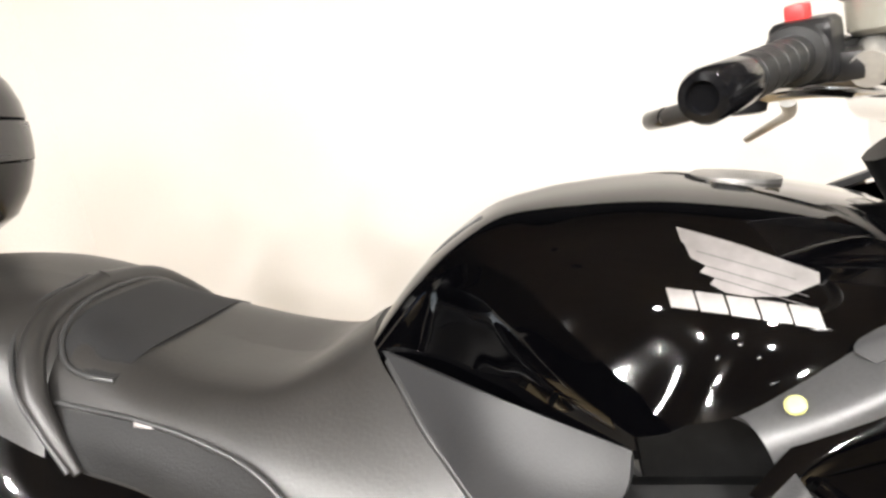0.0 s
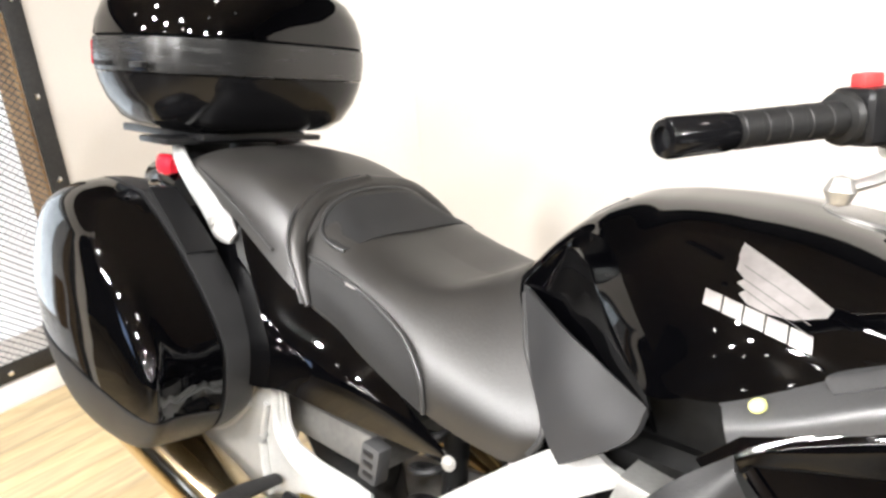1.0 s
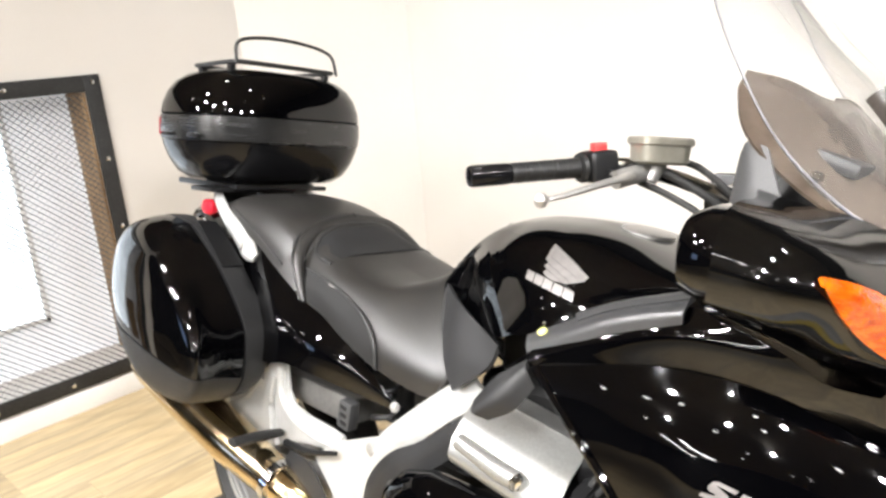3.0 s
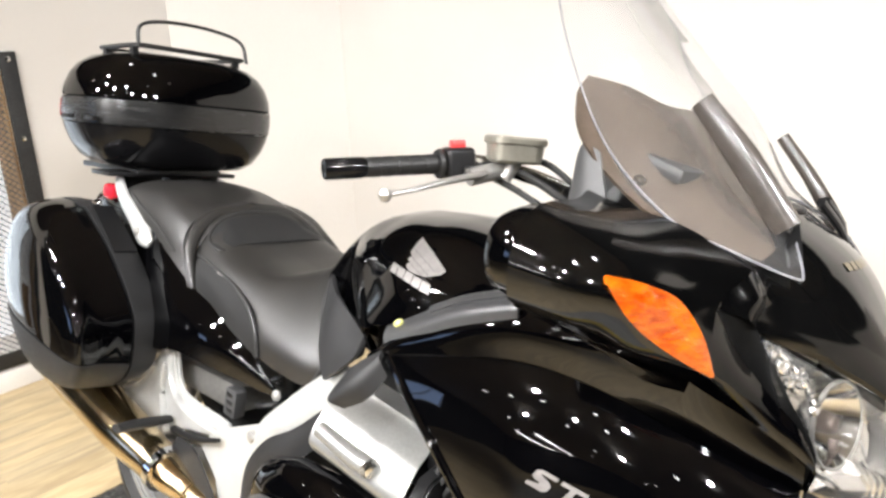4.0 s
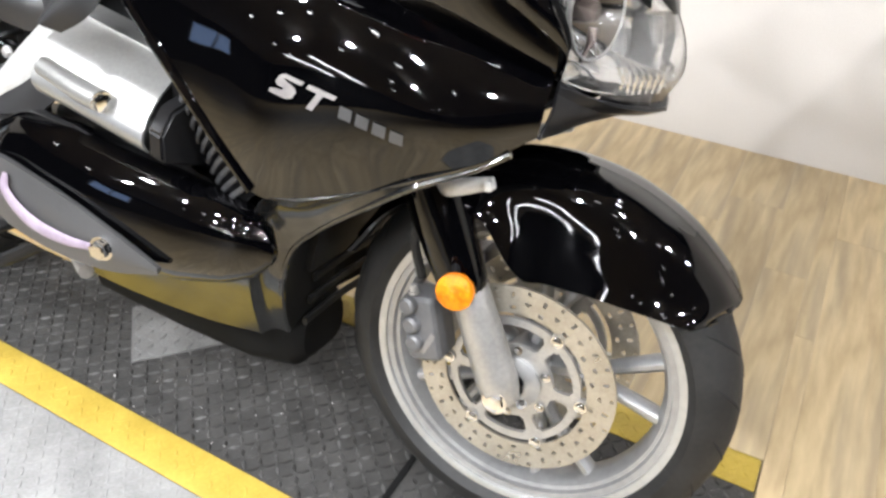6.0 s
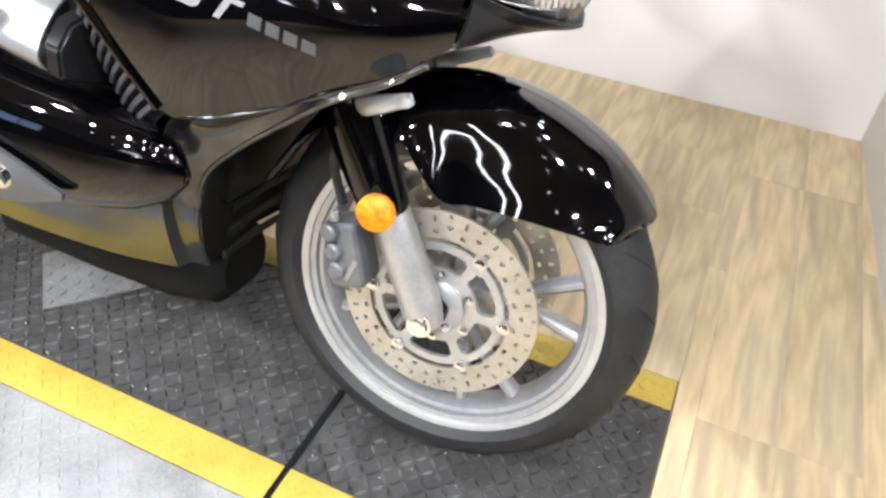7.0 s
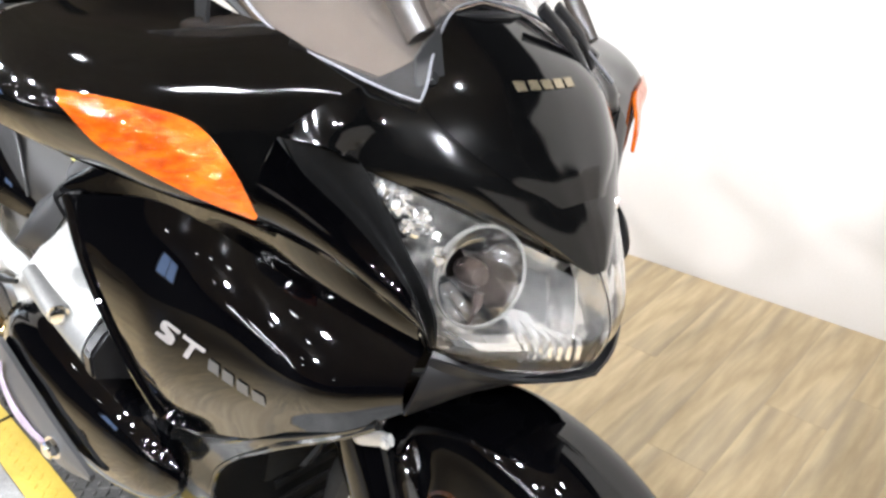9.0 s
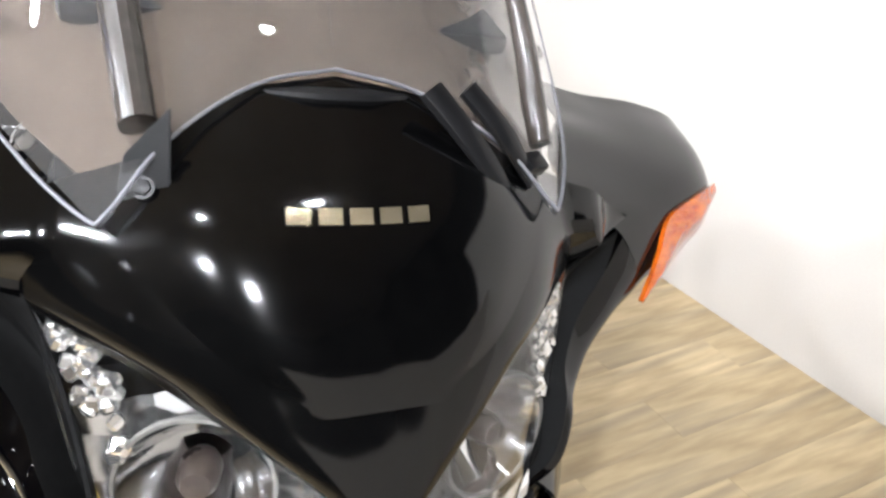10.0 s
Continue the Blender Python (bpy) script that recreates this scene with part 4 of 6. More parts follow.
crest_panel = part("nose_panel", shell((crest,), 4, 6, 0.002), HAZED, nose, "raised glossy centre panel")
nose_skin = tree(nose, crest_panel)
for k in range(5):
    y = 0.042 - k * 0.0205
    part("badge_bar", laid([(1.0, y, 1.0505), (1.0, y - 0.0158, 1.0505), (1.0, y - 0.0168, 1.042), (1.0, y - 0.001, 1.042)], nose_skin, 0.3, (-1, 0, 0), 0.002), GOLD, nose, "small gold chrome badge bar")

# headlight
light = part("headlight", joined(*[surf([[(x, s * w, z) for x, w, z in row] for row in (
    ((0.707, 0.204, 0.974), (0.757, 0.142, 0.943), (0.803, 0.080, 0.910), (0.850, 0, 0.867)),
    ((0.735, 0.190, 0.900), (0.790, 0.132, 0.880), (0.840, 0.062, 0.856), (0.866, 0, 0.836)),
    ((0.757, 0.176, 0.840), (0.812, 0.120, 0.825), (0.856, 0.055, 0.810), (0.872, 0, 0.800)),
    ((0.772, 0.159, 0.795), (0.818, 0.110, 0.778), (0.847, 0.050, 0.766), (0.856, 0, 0.760)))], 5, 5, 0.003) for s in (-1, 1)]), LENS, bike, "clear headlight lens over chrome reflectors")
light.visible_shadow = False
both("reflector", surf([right((0.702, 0.203, 0.970), (0.745, 0.141, 0.938), (0.785, 0.080, 0.903), (0.815, 0.010, 0.865)),
                        right((0.695, 0.190, 0.930), (0.70, 0.135, 0.910), (0.735, 0.072, 0.880), (0.80, 0.010, 0.852)),
                        right((0.700, 0.185, 0.900), (0.71, 0.130, 0.885), (0.74, 0.065, 0.860), (0.80, 0.010, 0.840)),
                        right((0.725, 0.172, 0.840), (0.73, 0.120, 0.828), (0.76, 0.060, 0.815), (0.82, 0.010, 0.800)),
                        right((0.755, 0.155, 0.797), (0.79, 0.110, 0.780), (0.82, 0.050, 0.770), (0.83, 0.010, 0.765))], 2, 2, 0.002), REFLECTOR, light, "faceted chrome reflector", 2)
BOWL, FACING = (0.768, -0.108, 0.866), (1, -0.30, 0.10)
both("bowl", lathe([(0.0, -0.030), (0.012, -0.029), (0.022, -0.024), (0.034, -0.012), (0.042, 0.0), (0.048, 0.012), (0.050, 0.016)], BOWL, FACING, 40), CHROME, light, "round chrome bowl")
both("bowl_rim", lathe([(0.0495, 0.014), (0.0505, 0.018), (0.053, 0.018), (0.053, 0.012)], BOWL, FACING, 40), GREYMETAL, light, "dark bowl rim")
both("bulb_cap", lathe([(0.0, 0.016), (0.010, 0.014), (0.014, 0.006), (0.0145, -0.012), (0.010, -0.022)], BOWL, FACING, 24), BULBCAP, light, "dark rose bulb shield")
both("bulb_stay", tube(right((0.782, 0.112, 0.850), (0.782, 0.116, 0.832), (0.776, 0.118, 0.812)), 0.006, 4, 8, 0.5), BULBCAP, light)
both("lower_step", surf([right((0.775, 0.158, 0.820), (0.796, 0.120, 0.812), (0.820, 0.070, 0.806)), right((0.790, 0.150, 0.806), (0.806, 0.115, 0.796), (0.826, 0.066, 0.788)), right((0.775, 0.150, 0.795), (0.796, 0.112, 0.782), (0.820, 0.062, 0.774))], 2, 2, 0.002), REFLECTOR, light, "", 4)
shards = random.Random(4)
for k in range(26):
    t, u = shards.random(), shards.uniform(0.15, 0.85)
    a, c = Vector((0.706, -0.198, 0.962)).lerp(Vector((0.762, -0.168, 0.868)), t), Vector((0.738, -0.150, 0.944)).lerp(Vector((0.768, -0.150, 0.900)), t)
    p = a.lerp(c, u) + Vector((0.002, 0, 0))
    both("facet", box((0.010, 0.012, 0.012), Matrix.Translation(p) @ Euler([shards.uniform(-0.7, 0.7) for _ in range(3)]).to_matrix().to_4x4(), 0.0025, 1), REFLECTOR, light, "", 5)
for k in range(7):
    w, x = 0.078 - 0.0088 * k, 0.806 + 0.0058 * k
    both("rib", tube(right((x - 0.006, w + 0.010, 0.826 - 0.004 * k), (x + 0.012, w + 0.004, 0.800), (x + 0.010, w, 0.776)), 0.0034, 3, 6, 0.6), REFLECTOR, light)
both("divider", surf([right((0.838, 0.026, 0.862), (0.846, 0.030, 0.830), (0.846, 0.030, 0.795), (0.836, 0.030, 0.768)), right((0.800, 0.018, 0.862), (0.806, 0.020, 0.830), (0.806, 0.020, 0.795), (0.800, 0.020, 0.768))], 4, 3, 0.003), REFLECTOR, light, "chrome divider of the lamp")
part("chin_lip", shell((((
    (0.862, 0, 0.754), (0.851, 0.052, 0.761), (0.820, 0.114, 0.774), (0.772, 0.166, 0.792)),
    ((0.838, 0, 0.745), (0.828, 0.052, 0.751), (0.802, 0.114, 0.762), (0.768, 0.172, 0.776)),
    ((0.775, 0, 0.742), (0.770, 0.052, 0.748), (0.760, 0.114, 0.758), (0.745, 0.176, 0.770))),), 5, 4, 0.004), SATIN, bike, "satin black lip under the headlight")

# mirrors with turn signals
STATIONS = [((0.500, 0.250, 1.112), (0.520, 0.310, 1.104), (0.530, 0.380, 1.103), (0.538, 0.438, 1.090), (0.542, 0.466, 1.050), (0.536, 0.455, 1.010), (0.525, 0.425, 0.996)),
            ((0.555, 0.245, 1.097), (0.572, 0.310, 1.090), (0.582, 0.375, 1.084), (0.594, 0.430, 1.068), (0.600, 0.453, 1.034), (0.590, 0.438, 1.000), (0.572, 0.412, 0.982)),
            ((0.603, 0.234, 1.088), (0.617, 0.295, 1.074), (0.630, 0.352, 1.060), (0.637, 0.398, 1.046), (0.638, 0.422, 1.022), (0.622, 0.405, 0.986), (0.595, 0.375, 0.963)),
            ((0.650, 0.214, 1.067), (0.660, 0.262, 1.050), (0.664, 0.306, 1.034), (0.667, 0.342, 1.016), (0.664, 0.366, 0.994), (0.650, 0.368, 0.964), (0.622, 0.342, 0.946)),
            ((0.692, 0.190, 1.045), (0.690, 0.222, 1.034), (0.684, 0.253, 1.021), (0.684, 0.282, 1.004), (0.690, 0.305, 0.972), (0.688, 0.306, 0.944), (0.668, 0.290, 0.924))]
pod_skin = surf([right(*row) for row in STATIONS], 6, 6, 0.003)
pod = sides("mirror_housing", pod_skin, DUSTY, bike, "glossy black mirror housing flowing into the fairing")
sides("underside", surf([right(*row) for row in (((0.525, 0.425, 0.997), (0.522, 0.34, 0.965), (0.52, 0.27, 0.955)), ((0.572, 0.410, 0.983), (0.560, 0.33, 0.952), (0.55, 0.265, 0.94)), ((0.595, 0.374, 0.964), (0.580, 0.31, 0.938), (0.57, 0.26, 0.92)),
                    ((0.622, 0.341, 0.947), (0.610, 0.29, 0.922), (0.60, 0.255, 0.90)), ((0.668, 0.289, 0.925), (0.655, 0.262, 0.905), (0.645, 0.24, 0.885)))], 4, 4, 0.003), PAINT, pod)
lens = sides("turn_signal", surf([right((0.630, 0.434, 1.046), (0.650, 0.395, 1.038), (0.669, 0.348, 1.020), (0.690, 0.328, 0.985), (0.701, 0.313, 0.945)),
                                  right((0.634, 0.436, 1.038), (0.656, 0.405, 1.022), (0.672, 0.368, 1.002), (0.690, 0.340, 0.972), (0.701, 0.315, 0.943)),
                                  right((0.634, 0.434, 1.034), (0.648, 0.416, 1.006), (0.660, 0.386, 0.983), (0.680, 0.350, 0.960), (0.698, 0.316, 0.942))], 6, 5, 0.005), AMBER, pod, "amber turn signal lens")
sides("mirror_back", skin([ring((x, -0.375, z), a, b, 32, 2.6) for x, z, a, b in ((0.495, 1.046, 0.060, 0.036), (0.500, 1.047, 0.074, 0.046), (0.520, 1.048, 0.084, 0.052), (0.548, 1.046, 0.082, 0.050))]), PAINT, pod)
sides("mirror_glass", skin([ring((0.494, -0.375, 1.046), 0.056, 0.033, 32, 2.6), ring((0.4925, -0.375, 1.046), 0.054, 0.031, 32, 2.6)]), CHROME, pod, "mirror glass")

# windscreen
shield = part("windscreen", joined(*[surf([[(x, s * w, z) for x, w, z in row] for row in (
    ((0.660, 0, 1.121), (0.672, 0.06, 1.110), (0.707, 0.12, 1.080), (0.735, 0.163, 1.034)),
    ((0.632, 0, 1.158), (0.633, 0.08, 1.150), (0.630, 0.16, 1.122), (0.600, 0.236, 1.090)),
    ((0.585, 0, 1.238), (0.580, 0.09, 1.230), (0.560, 0.17, 1.207), (0.515, 0.245, 1.168)),
    ((0.515, 0, 1.308), (0.510, 0.09, 1.303), (0.490, 0.17, 1.292), (0.442, 0.228, 1.280)),
    ((0.440, 0, 1.390), (0.435, 0.08, 1.386), (0.420, 0.15, 1.376), (0.398, 0.200, 1.362)),
    ((0.395, 0, 1.440), (0.390, 0.07, 1.436), (0.382, 0.13, 1.428), (0.372, 0.165, 1.415)))], 6, 6, 0.0035) for s in (-1, 1)]), SCREEN, bike, "clear tall windscreen")
shield.visible_shadow = False
EDGELINE = ((0.660, 0, 1.121), (0.672, 0.06, 1.110), (0.707, 0.12, 1.080), (0.732, 0.157, 1.042), (0.726, 0.170, 1.037), (0.672, 0.205, 1.058), (0.600, 0.236, 1.090), (0.515, 0.245, 1.168), (0.442, 0.228, 1.280), (0.398, 0.200, 1.362), (0.372, 0.165, 1.415))
both("screen_edge", tube(right(*EDGELINE), [0.0014] * 7 + [0.001] * 4, 6, 8), EDGE, shield, "polished screen edge")
inner = part("inner_panel", joined(*[surf([[(x, s * w, z) for x, w, z in row] for row in (
    ((0.645, 0, 1.105), (0.655, 0.07, 1.098), (0.688, 0.125, 1.066), (0.706, 0.160, 1.044)),
    ((0.600, 0, 1.150), (0.597, 0.08, 1.142), (0.604, 0.15, 1.112), (0.584, 0.226, 1.086)),
    ((0.553, 0, 1.198), (0.549, 0.09, 1.192), (0.528, 0.17, 1.178), (0.483, 0.236, 1.165)),
    ((0.532, 0, 1.218), (0.528, 0.09, 1.215), (0.500, 0.17, 1.222), (0.455, 0.222, 1.226)),
    ((0.522, 0, 1.228), (0.516, 0.09, 1.228), (0.486, 0.15, 1.246), (0.452, 0.194, 1.254)))], 6, 6, 0.004) for s in (-1, 1)]), SMOKE, bike, "smoky brown inner screen panel")
both("panel_screw", bolt((0.556, -0.230, 1.128), (0.5, -0.7, 0.6), 0.006, 0.005), CHROME, inner)
part("screen_rail", tube(right((0.588, 0.150, 1.230), (0.645, 0.145, 1.165), (0.704, 0.137, 1.088)), [0.010, 0.013, 0.012], 5, 14, 1.5, (0.7, 0, 0.7)), BRONZE, bike, "glossy dark bronze screen slider rail")
part("screen_rail", tube([(0.600, 0.160, 1.205), (0.646, 0.160, 1.150), (0.676, 0.160, 1.108), (0.698, 0.160, 1.078)], [0.007, 0.008, 0.009, 0.008], 5, 12, 1.4, (0.7, 0, 0.7)), BRONZE, bike, "glossy dark bronze screen slider rail")
stay = part("screen_bracket", plate([(0.707, -0.118, 1.100), (0.722, -0.120, 1.040), (0.718, -0.134, 1.030), (0.712, -0.150, 1.042), (0.704, -0.146, 1.068)], 0.004, (0.75, -0.1, 0.6), 0.001), SATIN, bike, "dark metal screen bracket with a screw")
part("bracket_screw", bolt((0.719, -0.136, 1.053), (0.8, -0.3, 0.5), 0.0055, 0.004), SATIN, stay)
arm = part("screen_arm", tube([(0.690, 0.062, 1.116), (0.712, 0.092, 1.082), (0.722, 0.118, 1.050), (0.722, 0.146, 1.016)], [0.012, 0.011, 0.009, 0.006], 5, 10, 0.5, (0.75, 0, 0.65)), SATIN, bike, "black screen lifting arm")
part("arm_link", tube([(0.690, 0.092, 1.118), (0.708, 0.122, 1.086), (0.712, 0.150, 1.050)], [0.010, 0.010, 0.006], 4, 10, 0.5, (0.75, 0, 0.65)), SATIN, arm)
part("arm_clip", box((0.018, 0.022, 0.016), pose(0.706, 0.150, 1.064, 0, 35, 20), 0.004), SATIN, arm)
part("vent_lip", tube([(0.664, -0.06, 1.104), (0.672, -0.02, 1.104), (0.672, 0.02, 1.104), (0.664, 0.06, 1.104)], [0.004, 0.012, 0.012, 0.004], 5, 10, 0.5), SATIN, bike, "black air vent lip under the screen")
both("cockpit_side", surf([right((0.455, 0.215, 1.10), (0.47, 0.225, 1.165), (0.50, 0.232, 1.16)), right((0.46, 0.25, 1.04), (0.50, 0.262, 1.06), (0.535, 0.258, 1.085))], 4, 4, 0.004), GREYPLA, bike, "grey cockpit side trim")
part("instrument_cluster", joined(box((0.10, 0.30, 0.09), pose(0.50, 0, 1.10, 0, 30, 0), 0.02), box((0.12, 0.36, 0.02), pose(0.53, 0, 1.155, 0, 20, 0), 0.008)), SATIN, bike)

# front end, turned a little to the left about the steering axis
HUB = Vector((0.755, 0.002, 0.323))
RAKE = Vector((-math.sin(radians(26)), 0, math.cos(radians(26))))
TURN = Matrix.Translation(HUB) @ Matrix.Rotation(radians(STEER), 4, RAKE) @ Matrix.Translation(-HUB)


def steered(bm):
    bmesh.ops.transform(bm, matrix=TURN, verts=bm.verts)
    return bm


def wheel(name, hub, r, half, label, turned):
    """A cast wheel with its tyre; r is the tyre's outer radius."""
    t = steered if turned else (lambda b: b)
    rim = 0.229 if r < 0.315 else 0.216
    w = half * 0.80
    rim += 0.010
    lip = [(rim + 0.009, -w), (rim + 0.009, -w + 0.007), (rim - 0.003, -w + 0.007), (rim - 0.003, -w + 0.002), (rim + 0.001, -w)]
    prof = [(rim + 0.006, -w + 0.007), (rim - 0.010, -w + 0.016), (rim - 0.020, -0.016), (rim - 0.020, 0.016), (rim - 0.010, w - 0.016), (rim + 0.006, w - 0.007),
            (rim - 0.008, w - 0.007), (rim - 0.013, w - 0.008), (rim - 0.015, w - 0.016), (rim - 0.021, w - 0.018), (rim - 0.029, 0.014), (rim - 0.031, 0),
            (rim - 0.029, -0.014), (rim - 0.021, -w + 0.018), (rim - 0.015, -w + 0.016), (rim - 0.013, -w + 0.008), (rim - 0.008, -w + 0.007)]
    cast = part(name, t(lathe(prof, hub, (0, 1, 0), 72, True)), RIMPAINT, bike, label)
    for s in (-1, 1):
        part("rim_lip", t(lathe([(q, -s * h) for q, h in lip], hub, (0, 1, 0), 72, True)), RIMLIP, cast, "bright turned rim lip")
    part("hub", t(lathe([(0.018, -0.055), (0.042, -0.055), (0.046, -0.045), (0.040, -0.03), (0.040, 0.03), (0.046, 0.045), (0.042, 0.055), (0.018, 0.055)], hub, (0, 1, 0), 32)), RIMPAINT, cast)
    for k in range(5):
        for fork in (-1, 1):
            pts = []
            for rr, off, hw in ((0.036, 0.0, 0.016), (0.11, 0.012, 0.010), (rim - 0.022, 0.050, 0.013)):
                ang = radians(72 * k + 8) + fork * off / rr
                pts.append((hub + Vector((math.cos(ang) * rr, 0, math.sin(ang) * rr)), hw))
            part("spoke", t(tube([p for p, _ in pts], [q for _, q in pts], 4, 10, 1.3, (0, 1, 0))), RIMPAINT, cast)
    crown = []
    for k in range(15):
        a = radians(-100 + 200 * k / 14)
        crown.append((rim + 0.004 + (r - rim - 0.004) * max(0.0, 0.12 + 0.88 * math.cos(a) ** 0.75 if abs(k - 7) < 7 else 0.0), half * math.sin(a) * 1.0 if abs(k - 7) < 7 else math.copysign(w - 0.004, k - 7)))
    tyre = part("tyre", t(lathe(crown, hub, (0, 1, 0), 96)), RUBBER, cast, "black tyre with curved tread grooves")
    cuts = []
    for k in range(22):
        for s in (-1, 1):
            line = []
            for j in range(5):
                a = radians(8 + 13 * j) * s
                rr = rim + 0.004 + (r - rim - 0.004) * (0.12 + 0.88 * math.cos(a) ** 0.75) + 0.0004
                th = 2 * math.pi * k / 22 + (0.0 if s > 0 else 0.14) + 0.045 * j
                line.append(hub + Vector((math.cos(th) * rr, half * math.sin(a), math.sin(th) * rr)))
            cuts.append(tube(line, [0.001, 0.0026, 0.003, 0.0026, 0.001], 3, 5, 0.35, (math.cos(th), 0, math.sin(th))))
    part("tread_groove", t(joined(*cuts)), GROOVE_SHADE, tyre)
    return cast


# strips laid on the tyre; their near-black colour paints the shade of grooves
GROOVE_SHADE = material("groove_shadow", (0.004, 0.004, 0.004), (0.008, 0.008, 0.008), 0.9)


def polar(hub, radii, n, y, thick, keep):
    """A flat ring of small cells round the hub; keep(k, i) says which cells are metal."""
    bm = bmesh.new()
    vs = [[bm.verts.new(hub + Vector((math.cos(2 * math.pi * i / n) * q, y, math.sin(2 * math.pi * i / n) * q))) for i in range(n)] for q in radii]
    for k in range(len(radii) - 1):
        for i in range(n):
            if keep(k, i):
                j = (i + 1) % n
                bm.faces.new((vs[k][i], vs[k][j], vs[k + 1][j], vs[k + 1][i]))
    bmesh.ops.delete(bm, geom=[v for v in bm.verts if not v.link_faces], context="VERTS")
    bmesh.ops.recalc_face_normals(bm, faces=bm.faces)
    bmesh.ops.solidify(bm, geom=bm.faces[:], thickness=thick)
    return bm


def brake_disc(hub, y, r_in, r_out):
    """A drilled steel disc."""
    n, m = 360, 14
    radii = [r_in + (r_out - r_in) * k / m for k in range(m + 1)]
    holes = []
    for i in range(36):
        for rr in ((0.121, 0.141), (0.131, 0.149))[i % 2]:
            holes.append((rr, 10.0 * i))

    def keep(k, i):
        q, a = (radii[k] + radii[k + 1]) / 2, 360 * (i + 0.5) / n
        for rr, h in holes:
            if abs(q - rr) < 0.004:
                d = (a - h + 180) % 360 - 180
                if (q - rr) ** 2 + (radians(d) * q) ** 2 < 0.0037 ** 2:
                    return False
        return True
    return polar(hub, radii, n, y, 0.0045, keep)


def disc_carrier(hub, y):
    """A cast ring with six long windows and six lugs."""
    radii = [0.034, 0.050, 0.062, 0.066, 0.072, 0.080, 0.088, 0.092, 0.104, 0.112]

    def keep(k, i):
        m = (i % 20) - 9.5
        if k == 8:
            return abs(m) > 8.4
        if 3 <= k <= 5:
            return abs(m) > 7.6
        if k in (2, 6):
            return abs(m) > 6.6
        return True
    return polar(hub, radii, 120, y, 0.007, keep)


front_wheel = wheel("front_wheel", HUB, 0.3125, 0.060, "silver cast front wheel with twin discs", True)
for s in (-1, 1):
    y = s * 0.072
    disc = part("brake_disc", steered(brake_disc(HUB, y, 0.112, 0.155)), STEEL, front_wheel, "drilled steel brake disc")
    part("carrier", steered(disc_carrier(HUB, y)), ALLOY, disc, "cast alloy disc carrier with long windows")
    part("hub_cover", steered(lathe([(0.022, y * 0.9), (0.040, y * 0.9), (0.044, y * 1.08), (0.030, y * 1.16), (0.022, y * 1.16)], HUB, (0, 1, 0), 36)), RIMPAINT, disc)
    for k in range(6):
        for rr, size, off in ((0.106, 0.007, 0), (0.055, 0.0055, 30)):
            a = radians(60 * k + off)
            part("disc_bolt", steered(bolt(HUB + Vector((math.cos(a) * rr, y + s * 0.003, math.sin(a) * rr)), (0, s, 0), size, 0.006)), CHROME, disc)

